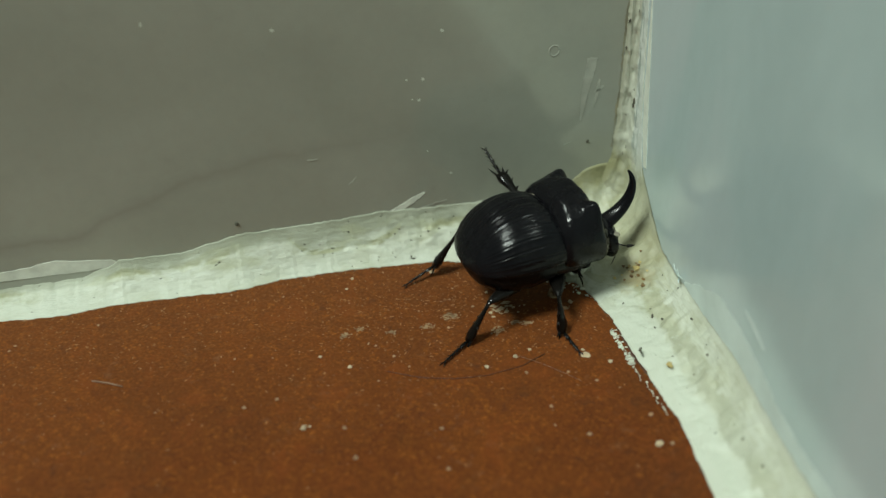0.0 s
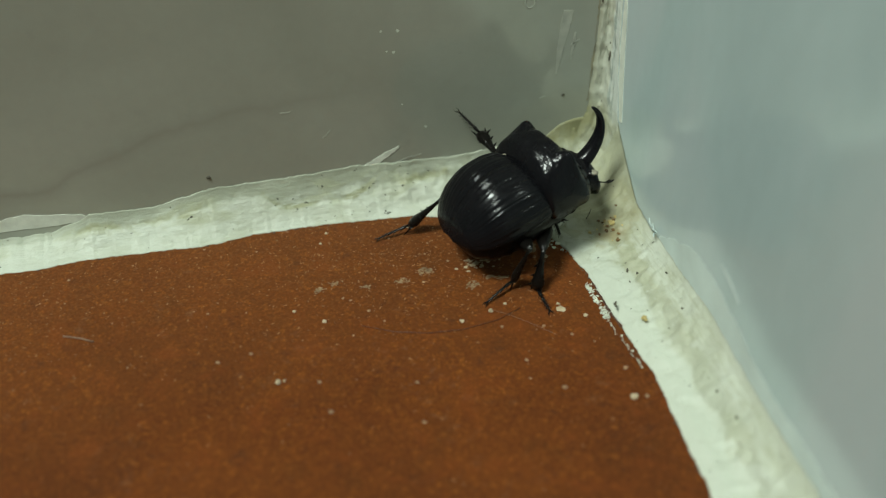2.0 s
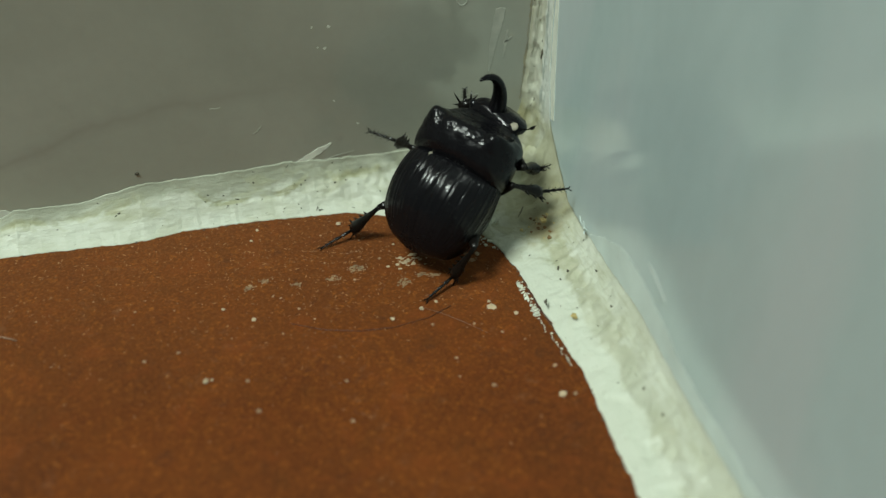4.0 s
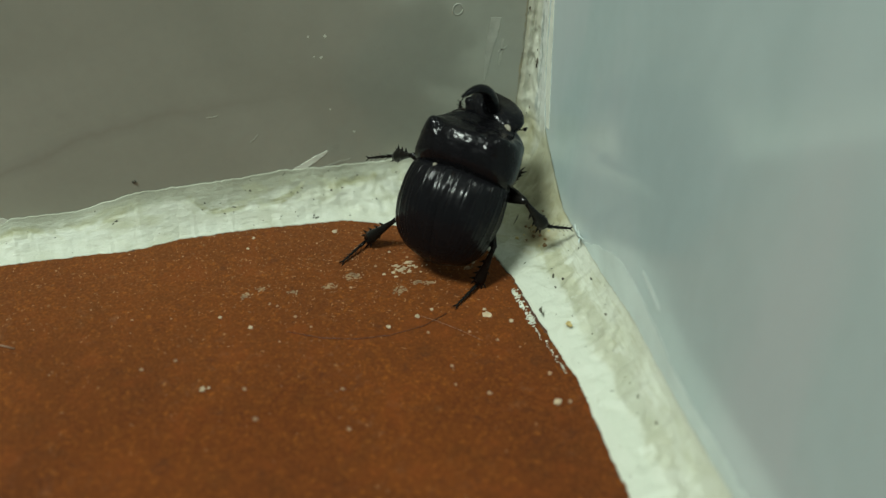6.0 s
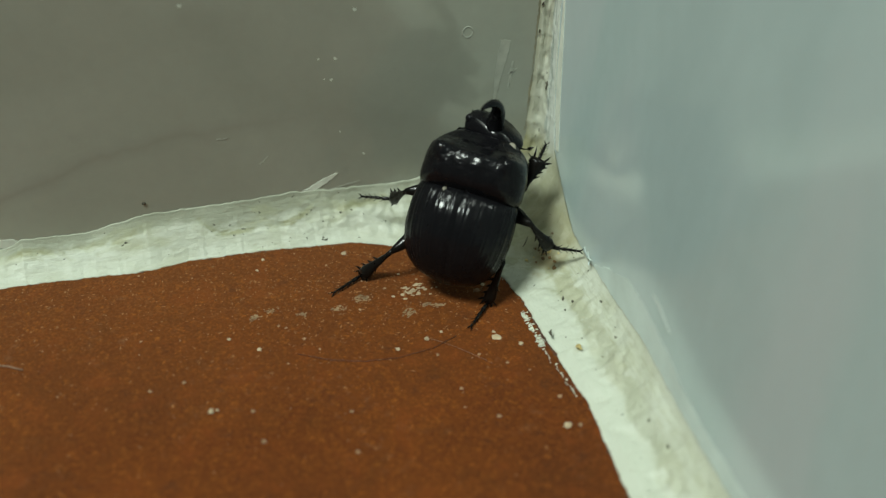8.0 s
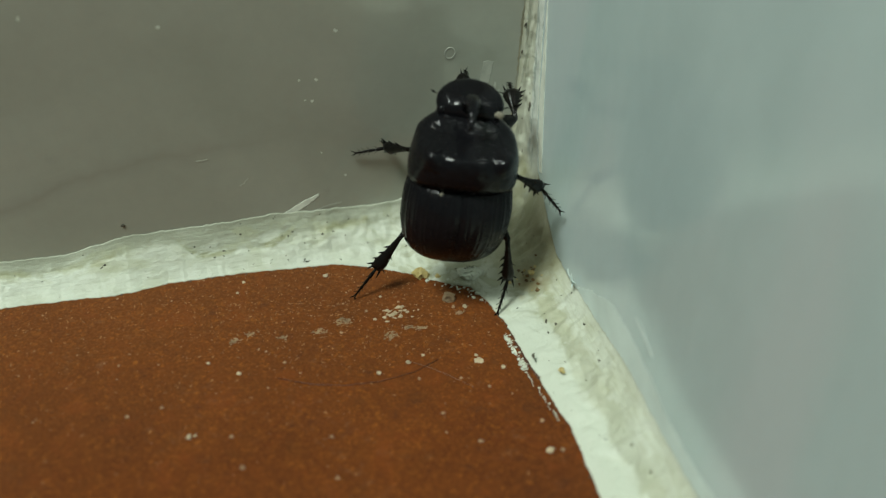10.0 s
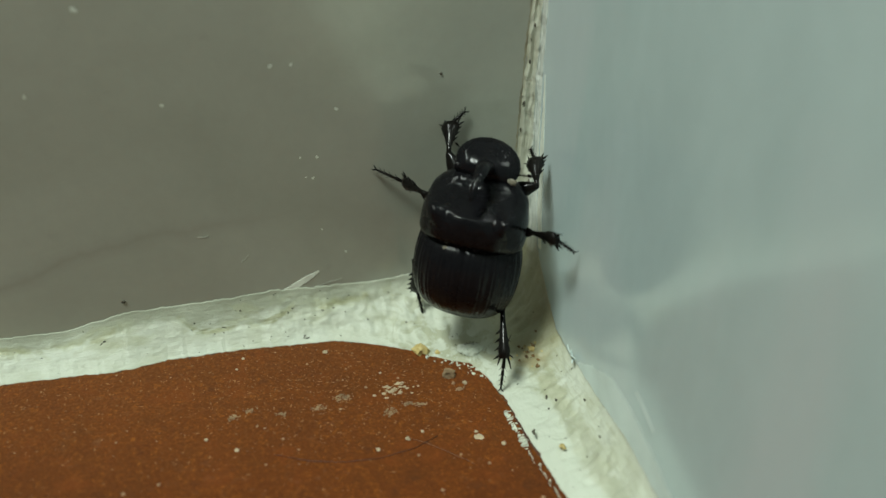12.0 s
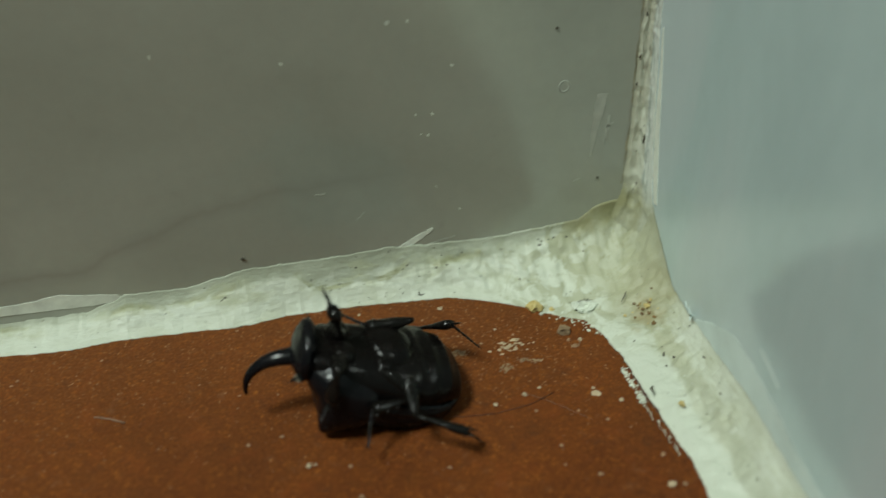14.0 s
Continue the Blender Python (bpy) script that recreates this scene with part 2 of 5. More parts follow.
    col = mix(nt, math_node(nt, "MULTIPLY", smudge, 0.5), col, (0.30, 0.31, 0.23))
    dirt = window(noise_node(nt, v, 1500, 4, 0.7), [(0.66, 0), (0.74, 1)])
    col = mix(nt, math_node(nt, "MULTIPLY", dirt, 0.4), col, (0.22, 0.20, 0.12))
    nt.links.new(col, b.inputs["Base Color"])
    nt.links.new(window(noise_node(nt, v, 500, 4), [(0.35, 0.38), (0.65, 0.62)]), b.inputs["Roughness"])
    b.inputs["Specular IOR Level"].default_value = 0.35
    h = math_node(nt, "ADD", noise_node(nt, v, 800, 5, 0.65), math_node(nt, "MULTIPLY", noise_node(nt, v, 300, 3), 1.6))
    h = math_node(nt, "ADD", h, math_node(nt, "MULTIPLY", stretched(0.8, 20.0, 4, 0.6), {"back": 0.6, "side": 0.7, "corner": 1.0}[kind]))
    bump(nt, b, h, 0.00013, 0.8)
    return m


def chitin(name, rough, pits, pit_depth, tint=(0.003, 0.003, 0.0034), creases=0.0, coat=0.12):
    """Black horn-like cuticle: pitted, with a clear sheen over it and dull, dusty patches."""
    m, nt, b = material(name)
    v = coords(nt)
    nt.links.new(mix(nt, noise_node(nt, v, 900, 3), tint, tuple(c * 1.8 for c in tint)), b.inputs["Base Color"])
    r = ramp(nt, noise_node(nt, v, 520, 5, 0.65), [(0.36, (rough * 0.75,) * 3), (0.52, (rough,) * 3), (0.68, (rough * 1.8,) * 3)])
    nt.links.new(r, b.inputs["Roughness"])
    b.inputs["IOR"].default_value = 1.5
    b.inputs["Specular IOR Level"].default_value = 0.05
    b.inputs["Coat Weight"].default_value = coat
    b.inputs["Coat IOR"].default_value = 1.8
    b.inputs["Coat Roughness"].default_value = rough * 0.42
    vor = node(nt, "ShaderNodeTexVoronoi", Scale=pits)
    nt.links.new(v, vor.inputs["Vector"])
    h = math_node(nt, "ADD", math_node(nt, "MINIMUM", vor.outputs["Distance"], 0.35), math_node(nt, "MULTIPLY", noise_node(nt, v, 1200, 3), 0.5))
    if creases:
        wrinkle = node(nt, "ShaderNodeTexVoronoi", Scale=1100)
        wrinkle.feature = "SMOOTH_F1"
        nt.links.new(v, wrinkle.inputs["Vector"])
        h = math_node(nt, "ADD", h, math_node(nt, "MULTIPLY", wrinkle.outputs["Distance"], creases))
    bump(nt, b, h, pit_depth, 0.7)
    nt.links.new(b.inputs["Normal"].links[0].from_socket, b.inputs["Coat Normal"])
    return m


def plain(name, colour, rough=0.6, spread=0.25, scale=900.0, relief=0.0001):
    m, nt, b = material(name)
    v = coords(nt)
    lo, hi = tuple(c * (1 - spread) for c in colour), tuple(min(1.0, c * (1 + spread)) for c in colour)
    f = noise_node(nt, v, scale, 4)
    nt.links.new(ramp(nt, f, [(0.3, lo), (0.7, hi)]), b.inputs["Base Color"])
    b.inputs["Roughness"].default_value = rough
    bump(nt, b, f, relief, 0.6)
    return m


TERRACOTTA = terracotta()
TILE_GREY = glazed("grey_glazed_tile", (0.345, 0.358, 0.292), (0.437, 0.45, 0.375), 45, 0.16, 0.135, 0.0, 1.0,
                   ((-52, 5.1), (-45.6, 5.2), (-41.7, 7.2), (-33.9, 9.8), (-26.8, 10.5), (-19.6, 10.9)), 1.68)
TILE_PALE = glazed("pale_glazed_tile", (0.435, 0.545, 0.552), (0.555, 0.68, 0.685), 42, 0.10, 0.14, 0.37, 0.4, (), 1.66, 0.00007, (0.53, 0.585, 0.60))
# how far down the back bead its upper film reaches, along x (mm)
FILM = [(-60, 0.30), (-53, 0.27), (-46, 0.30), (-41, 0.40), (-36, 0.36), (-32.5, 0.28), (-31, 0.20), (-29, 0.30), (-28.2, 0.52), (-25, 0.58), (-22.5, 0.54), (-20, 0.40), (-16, 0.34), (-11, 0.34), (-7, 0.25), (0, 0.2)]
SEALANT_BACK, SEALANT_SIDE, SEALANT_CORNER = sealant("old_sealant_back", "back"), sealant("old_sealant_side", "side"), sealant("old_sealant_corner", "corner")
CURD = plain("sealant_curd", (0.55, 0.58, 0.49), 0.5, 0.25, 900, 0.0002)
PLASTER = plain("plaster", (0.12, 0.125, 0.115), 0.8, 0.06, 30, 0.0005)
SHELL = chitin("elytra_chitin", 0.26, 2600, 0.00003, (0.0040, 0.0039, 0.0046))
THORAX = chitin("pronotum_chitin", 0.26, 2300, 0.00006, (0.0040, 0.0039, 0.0046), 0.7)
LIMB = chitin("limb_chitin", 0.30, 2600, 0.00005, (0.004, 0.0035, 0.003))
UNDER = chitin("underside_chitin", 0.30, 1500, 0.00004, (0.003, 0.0024, 0.0022), 0.0, 0.075)
WHITE_CRUMB = plain("lime_crumb", (0.40, 0.31, 0.20), 0.8)
SOIL = plain("brown_soil", (0.15, 0.085, 0.03), 0.8, 0.5, 1500)
GREY_CRUMB = plain("mortar_stain", (0.215, 0.140, 0.075), 0.85, 0.4, 1500)
GOLD_CRUMB = plain("yellow_crumb", (0.44, 0.34, 0.13), 0.5)
DARK_CRUMB = plain("dark_grit", (0.06, 0.053, 0.036), 0.7, 0.6, 1500)
FIBRE_DARK = plain("dark_hair", (0.06, 0.02, 0.01), 0.5)
FIBRE_LIGHT = plain("pale_fibre", (0.20, 0.115, 0.07), 0.6)
SMEAR = plain("dried_smear", (0.40, 0.41, 0.35), 0.5, 0.2, 700)
WHITE_FILM = plain("white_sealant_film", (0.72, 0.75, 0.66), 0.5, 0.12, 900)
SMEAR_PALE = plain("pale_sealant_film", (0.59, 0.685, 0.665), 0.35, 0.10, 300, 0.00003)
DUST = plain("pale_dust", (0.26, 0.15, 0.08), 0.8)
GRAIN = plain("tan_grain", (0.20, 0.085, 0.026), 0.8, 0.4)
EDGE_GRIME = plain("edge_grime", (0.27, 0.25, 0.17), 0.8, 0.4, 700)
SPLINTER = plain("dry_sealant", (0.57, 0.60, 0.53), 0.5, 0.15, 900)
EYE_SPOT = plain("pale_membrane", (0.22, 0.20, 0.15), 0.6, 0.4)

# ------------------------------------------------------------------ mesh helpers


def part(name, bm, mat, parent=None, label="", smooth=True):
    """Links a bmesh, drawn in millimetres, as one mesh object."""
    bmesh.ops.scale(bm, vec=(MM, MM, MM), verts=bm.verts)
    bmesh.ops.recalc_face_normals(bm, faces=bm.faces)
    me = bpy.data.meshes.new(name)
    bm.to_mesh(me)
    bm.free()
    me.materials.append(mat)
    for p in me.polygons:
        p.use_smooth = smooth
    ob = new(name, me)
    if parent:
        ob.parent = parent
    return tagged(ob, label)


def box(bm, x0, y0, z0, x1, y1, z1):
    vs = [bm.verts.new((x, y, z)) for z in (z0, z1) for x, y in ((x0, y0), (x1, y0), (x1, y1), (x0, y1))]
    for f in ((3, 2, 1, 0), (4, 5, 6, 7), (0, 1, 5, 4), (1, 2, 6, 5), (2, 3, 7, 6), (3, 0, 4, 7)):
        bm.faces.new([vs[i] for i in f])


def grid(bm, rows):
    """Skins rows of equal length into quads."""
    vs = [[bm.verts.new(p) for p in row] for row in rows]
    for a, b in zip(vs, vs[1:]):
        for i in range(len(a) - 1):
            bm.faces.new((a[i], a[i + 1], b[i + 1], b[i]))
    return vs


def tube(bm, rings):
    """Skins closed rings and caps the ends."""
    vs = [[bm.verts.new(p) for p in ring] for ring in rings]
    n = len(vs[0])
    for a, b in zip(vs, vs[1:]):
        for i in range(n):
            bm.faces.new((a[i], a[(i + 1) % n], b[(i + 1) % n], b[i]))
    bm.faces.new(vs[0][::-1])
    bm.faces.new(vs[-1])


def rod(bm, points, radii, sides=8, flat=1.0, up=(0, 0, 1)):
    """A tapered tube along points; flat squeezes it along up."""
    pts = [Vector(p) for p in points]
    rings = []
    for i, p in enumerate(pts):
        d = (pts[min(i + 1, len(pts) - 1)] - pts[max(i - 1, 0)]).normalized()
        u = Vector(up) - d * d.dot(Vector(up))
        u = u.normalized() if u.length > 1e-4 else d.orthogonal().normalized()
        s = d.cross(u)
        rings.append([p + (s * math.cos(a) + u * flat * math.sin(a)) * radii[i] for a in (math.tau * k / sides for k in range(sides))])
    tube(bm, rings)


def spike(bm, base, tip, radius):
    rod(bm, [base, (Vector(base) + Vector(tip)) / 2, tip], [radius, radius * 0.7, radius * 0.12], 6)


def nz(x, y=0.0, z=0.0):
    return noise.noise(Vector((x, y, z)))


# ------------------------------------------------------------------ the room's shell
ROOM = 2400.0


def slab(name, label, mat, dims):
    bm = bmesh.new()
    box(bm, *dims)
    return tagged(part(name, bm, mat, None, label, False), kind="structure")


slab("floor", "matt red-brown terracotta floor tile with dusty specks", TERRACOTTA, (-ROOM, -ROOM, -20, 12, 12, 0))
slab("wall_back", "olive-grey glazed wall tile with faint dark veins", TILE_GREY, (-ROOM, 0, 0, 0, 12, ROOM))
slab("wall_side", "pale blue-grey glossy wall tile with cloudy streaks", TILE_PALE, (0, -ROOM, 0, 12, 12, ROOM))
# unseen walls and ceiling, added to close the room; dark to limit bounce
slab("wall_left", "plain plastered wall, unseen, closing the room", PLASTER, (-ROOM - 60, -ROOM, 0, -ROOM, 12, ROOM))
slab("wall_front", "plain plastered wall, unseen, closing the room", PLASTER, (-ROOM - 60, -ROOM - 60, 0, 12, -ROOM, ROOM))
slab("ceiling", "plain plastered ceiling, unseen, closing the room", PLASTER, (-ROOM - 60, -ROOM - 60, ROOM, 12, 12, ROOM + 60))

# ------------------------------------------------------------------ sealant beads
# Edges of the bead: along the back wall (x), along the side wall (y), up the corner (z), in millimetres.
BACK_X = [-140, -53, -50.5, -46.2, -44.2, -43, -38, -33.5, -25, -21.5, -17.8, -13, -8.2, -5.2, -3.7, 0]
BACK_H = [1.2, 1.25, 1.3, 1.3, 2.0, 2.5, 2.4, 3.4, 3.5, 3.7, 3.5, 3.3, 3.7, 4.0, 5.2, 5.8]
BACK_FX = [-140, -53, -48, -44, -38.4, -34.6, -30.2, -25.7, -21.2, -17.1, -14.4, -11, -9.5, -7, -6.2, 0]
BACK_W = [2.5, 2.5, 3.0, 2.6, 2.8, 3.1, 2.5, 2.5, 2.8, 3.1, 4.1, 5.9, 7.2, 8.5, 9.6, 10.0]
SIDE_Y = [-140, -38.8, -32, -28, -23, -17.2, -13.7, -12.5, -8.6, -5, -3.2, 0]
SIDE_H = [3.3, 3.3, 3.1, 3.2, 3.5, 2.8, 2.6, 2.3, 2.4, 5.0, 6.6, 7.0]
SIDE_FY = [-140, -34.2, -29.3, -25, -22.4, -19.6, -17, -15, -13.4, -10.5, -8.6, -6, 0]
SIDE_W = [4.6, 4.7, 4.6, 4.4, 4.75, 5.0, 5.3, 5.4, 5.6, 6.2, 7.0, 7.6, 8.0]
UP_Z = [0, 4, 6, 10.5, 16, 21, 29, 60, 140]
UP_A = [3.6, 2.5, 1.6, 1.3, 1.15, 1.0, 0.65, 0.65, 0.65]
UP_B = [5.0, 4.2, 3.2, 2.2, 1.6, 1.3, 1.4, 1.3, 1.3]


SURFACE = {}


def bead(name, label, mat, s0, s1, step, edge_a, edge_b, place, seed, curve, lumps, channel=0.0, film=None, lip=1.0):
    """A hand-smoothed bead: runs along s from edge_a(s) on one face to edge_b(s) on the other."""
    def at(s, u, proud=0.0):
        a = edge_a(s) + 0.16 * nz(s * 0.9, seed) + 0.10 * nz(s * 3.1, seed, 4) + 0.05 * nz(s * 7.3, seed, 9)
        b = edge_b(s) + 0.16 * nz(s * 0.8, seed + 7) + 0.10 * nz(s * 3.3, seed + 7, 4) + 0.06 * nz(s * 7.7, seed + 7, 9)
        c = curve(s)
        p, q = b * u ** c, a * (1 - u) ** c
        bulge = math.sin(math.pi * u)
        lift = 0.06 * min(1.0, lip + u * 12) + lumps(s) * bulge * (0.22 * nz(s * 0.5, u * 3, seed) + 0.17 * nz(s * 1.3, u * 6, seed + 3) + 0.09 * nz(s * 2.6, u * 12, seed + 5) + 0.04 * nz(s * 6.0, u * 20, seed + 6))
        lift += bulge * (0.03 * nz(s * 0.8, u * 10, seed + 11) + 0.02 * nz(s * 2.2, u * 24, seed + 12))
        lift -= channel * (math.exp(-((u - 0.62 + 0.05 * nz(s * 0.4, seed)) / 0.12) ** 2) - 0.6 * math.exp(-((u - 0.85) / 0.1) ** 2)) * (1 + 0.7 * nz(s * 0.7, seed + 2))
        if film:
            limit = film(s) + 0.05 * nz(s * 0.9, seed + 15) + 0.03 * nz(s * 2.7, seed + 16)
            lift += 0.10 * bulge / (1 + math.exp(-(u - limit) / 0.02))
        lift += proud
        return (p + lift * (1 - u) ** 0.5, q + lift * u ** 0.5), a, b

    SURFACE[name] = lambda s, u, proud=0.0: Vector(place(s, *at(s, u, proud)[0]))
    bm = bmesh.new()
    layer = bm.loops.layers.uv.new("bead")
    rows, n = [], 40
    count = int((s1 - s0) / step)
    for k in range(count + 1):
        s = s0 + (s1 - s0) * k / count
        _, a, b = at(s, 0.5)
        rows.append([place(s, -0.4, a), place(s, 0.0, a)] + [place(s, *at(s, i / n)[0]) for i in range(n + 1)] + [place(s, b, 0.0), place(s, b, -0.4)])
    spot = {}
    for k, row in enumerate(grid(bm, rows)):
        for i, vert in enumerate(row):
            spot[vert] = ((s0 + (s1 - s0) * k / count) / 100, min(1.0, max(0.0, (i - 2) / n)))
    for face in bm.faces:
        for loop in face.loops:
            loop[layer].uv = spot[loop.vert]
    return tagged(part(name, bm, mat, None, label), kind="structure")


bead("trim_back", "cream sealant bead, stained and hand-smoothed, along the grey tile", SEALANT_BACK, -100, 0.0, 0.16,
     lambda s: np.interp(s, BACK_X, BACK_H), lambda s: np.interp(s, BACK_FX, BACK_W),
     lambda s, out, up: (s, -out, up), 1.0, lambda s: np.interp(s, [-20, -8, -3], [1.35, 1.8, 2.0]), lambda s: np.interp(s, [-25, -10], [0.25, 1.4]),
     film=lambda s: np.interp(s, [x for x, f in FILM], [f for x, f in FILM]))
bead("trim_side", "cream sealant bead with yellow stains along the pale tile", SEALANT_SIDE, -100, 0.0, 0.16,
     lambda s: np.interp(s, SIDE_Y, SIDE_H), lambda s: np.interp(s, SIDE_FY, SIDE_W),
     lambda s, out, up: (-out, s, up), 21.0, lambda s: np.interp(s, [-20, -8, -3], [1.35, 1.6, 2.0]), lambda s: np.interp(s, [-25, -10], [1.0, 1.6]), 0.22, lip=0.0)
bead("trim_corner", "narrow cream sealant bead up the tiled corner", SEALANT_CORNER, 0.0, 100, 0.22,
     lambda s: np.interp(s, UP_Z, UP_B), lambda s: np.interp(s, UP_Z, UP_A),
     lambda s, out, up: (-out, -up, s), 41.0, lambda s: 1.5, lambda s: 0.7, 0.16)

# ------------------------------------------------------------------ the beetle
# Body space in millimetres: y ahead, z towards its back, the origin under the joint of thorax and wing cases.
CASE_Y = [0.1, -0.4, -1.2, -2.5, -4.0, -5.2, -6.1, -6.7, -7.1]
CASE_W = [3.78, 3.93, 4.06, 4.10, 3.95, 3.58, 2.92, 2.00, 0.60]
CASE_T = [5.35, 5.75, 6.05, 6.15, 5.80, 5.05, 4.15, 3.30, 2.40]
CASE_B = [1.7, 1.6, 1.5, 1.4, 1.4, 1.5, 1.6, 1.8, 2.1]


def eased(x, xs, ys):
    """Smooth curve through a table of rising xs."""
    slope = np.gradient(ys, xs)
    k = int(min(max(np.searchsorted(xs, x) - 1, 0), len(xs) - 2))
    h = xs[k + 1] - xs[k]
    u = (x - xs[k]) / h
    return ((1 + 2 * u) * (1 - u) ** 2 * ys[k] + u * (1 - u) ** 2 * h * slope[k] + u * u * (3 - 2 * u) * ys[k + 1] - u * u * (1 - u) * h * slope[k + 1])


def elytron(side):
    bm = bmesh.new()
    rows = []
    for k in range(73):
        y = 0.1 - 7.2 * (k / 72) ** 0.9
        w, top, low = (eased(y, CASE_Y[::-1], v[::-1]) for v in (CASE_W, CASE_T, CASE_B))
        mid = low + (top - low) * 0.30
        fade = min(1.0, (k + 1) / 6) * min(1.0, (72 - k) / 8)
        row = []
        for i in range(113):
            a = math.pi * (0.5 - 0.62 * i / 112)
            c, s = math.cos(a), math.sin(a)
            rx = w * abs(c) ** 0.9 * (1 if c >= 0 else -1)
            rz = (top - mid) * abs(s) ** 0.92 if s >= 0 else -(mid - low) * abs(s)
            f = 8 * i / 112
            groove = math.exp(-(((f % 1.0) - 0.5) / 0.085) ** 2) * (1 + 0.25 * nz(y * 2.6, i // 14, 6)) if f < 7.4 else 0.0
            seam = math.exp(-(i / 2.6) ** 2)
            sink = 1 - fade * (0.020 * groove + 0.014 * seam) - fade * 0.0075 * math.cos(math.tau * f) + 0.004 * nz(side * rx * 1.1, y * 0.7, 3) + 0.0022 * nz(side * rx * 3.0, y * 1.6, 8)
            row.append((side * (rx * sink + 0.015), y, mid + rz * sink))
        rows.append(row)
    grid(bm, rows)
    return bm


def hull(bm, table, sides=48, shape=None, power=0.92):
    """A closed body from rows of y, half width, top, bottom."""
    rings = []
    for y, w, top, low in table:
        mid = low + (top - low) * 0.42
        ring = []
        for i in range(sides):
            a = math.tau * i / sides
            c, s = math.cos(a), math.sin(a)
            x = w * math.copysign(abs(c) ** power, c)
            z = mid + (top - mid if s > 0 else mid - low) * math.copysign(abs(s) ** power, s)
            p = Vector((x, y, z))
            ring.append(shape(p) if shape else p)
        rings.append(ring)
    tube(bm, rings)


def spread_rows(table, n):
    cols = list(zip(*table))
    at = np.linspace(0, len(table) - 1, n)
    k = list(range(len(table)))
    return list(zip(*[[eased(a, k, c) for a in at] for c in cols]))


def beetle_pronotum():
    """A rough disc rising to a bowed cross crest with a lobe at each end, and a hollowed slope down to the head."""
    def shape(p):
        if p.z > 2.2:
            high = min(1.0, (p.z - 2.2) / 1.2)
            bow = p.y - 2.65 - 0.05 * p.x * p.x
            ahead = max(0.0, min(1.0, bow / 0.35))
            for s in (-1, 1):
                lobe = math.exp(-((p.x - s * 2.75) / 0.75) ** 2 - ((p.y - 2.8) / (0.40 if p.y > 2.8 else 1.0)) ** 2) * min(1.0, max(0.0, (p.z - 3.2) / 1.2))
                dent = math.exp(-((p.x - s * 1.75) / 0.42) ** 2 - ((p.y - 2.7) / 0.7) ** 2)
                p += Vector((s * 0.10, 0.12, 0.62)) * lobe
                p.z -= high * 0.22 * dent
            p.z += high * 0.05 * math.exp(-(bow / (0.16 if bow > 0 else 0.6)) ** 2) * math.exp(-(p.x / 2.2) ** 4)
            p.z -= high * 0.16 * ahead * math.exp(-(p.x / 1.6) ** 2)
            cells = noise.voronoi(Vector((p.x * 3.0, p.y * 3.4, 0.4)))[0][0]
            crease = 0.06 * nz(p.x * 2.4, p.y * 2.4, p.z) + 0.075 * (cells - 0.3) + 0.02 * nz(p.x * 6.5, p.y * 6.5, 3)
            rough = math.exp(-((p.y - 1.7) / 0.75) ** 2) + 1.1 * max(0.0, min(1.0, (p.y - 3.6) / 0.4))
            p.z += high * crease * min(1.1, 0.08 + 0.9 * rough)
            p.z -= 0.06 * math.exp(-(p.x / 0.28) ** 2) * (1 - ahead) * high
        return p
    bm = bmesh.new()
    hull(bm, spread_rows([(-0.25, 3.5, 5.3, 1.5), (-0.05, 3.85, 5.72, 1.1), (0.4, 4.0, 6.25, 0.8), (0.9, 4.03, 6.52, 0.6), (1.5, 4.0, 6.68, 0.5), (2.1, 3.96, 6.70, 0.5), (2.6, 3.86, 6.56, 0.5), (2.95, 3.78, 6.20, 0.5),
                          (3.25, 3.70, 5.65, 0.5), (3.55, 3.58, 5.02, 0.6), (3.8, 3.38, 4.36, 0.8), (4.05, 3.15, 3.98, 1.0), (4.3, 2.85, 3.74, 1.1), (4.55, 2.5, 3.48, 1.2), (4.72, 2.2, 3.05, 1.3), (4.78, 1.9, 2.5, 1.5)], 110), 140, shape, 0.83)
    return bm


def beetle_head():
    """A broad shovel that slopes down ahead of the thorax; its space starts at the neck."""
    bm = bmesh.new()
    rings = []
    for y, z, w, h in ((-0.6, 0.2, 1.5, 1.0), (-0.1, 0.15, 1.85, 1.1), (0.3, -0.1, 2.0, 1.15), (0.6, -0.45, 2.1, 1.1), (0.85, -0.85, 2.1, 1.0), (1.05, -1.2, 2.0, 0.9),
                       (1.25, -1.6, 1.8, 0.75), (1.45, -1.95, 1.45, 0.6), (1.6, -2.2, 1.05, 0.42), (1.7, -2.4, 0.5, 0.2)):
        ring = []
        for i in range(64):
            a = math.tau * i / 64
            c = math.copysign(abs(math.cos(a)) ** 0.8, math.cos(a))
            p = Vector((w * 1.17 * c, y + h * 0.68 * math.sin(a), z + h * 0.5 * math.sin(a)))
            k = 0.09 * nz(p.x * 1.9, p.y * 1.9, p.z * 1.9) + 0.06 * nz(p.x * 4.5, p.y * 4.5, p.z * 4.5)
            ring.append(p + Vector((0, 0.7, 0.7)) * k)
        rings.append(ring)
    tube(bm, rings)
    return bm


def beetle_horn():
    pts, radii, pos = [], [], Vector((0, 0.35, -0.2))
    for k in range(25):
        u = k / 24
        a = math.radians(52 - 112 * u ** 1.6)
        pts.append(pos.copy())
        radii.append(0.70 * (1 - u) ** 0.8 + 0.11)
        pos = pos + Vector((0, math.sin(a), math.cos(a))) * (6.1 / 24)
    bm = bmesh.new()
    rod(bm, pts, radii, 18, 0.85, (0, 1, 0))
    return bm


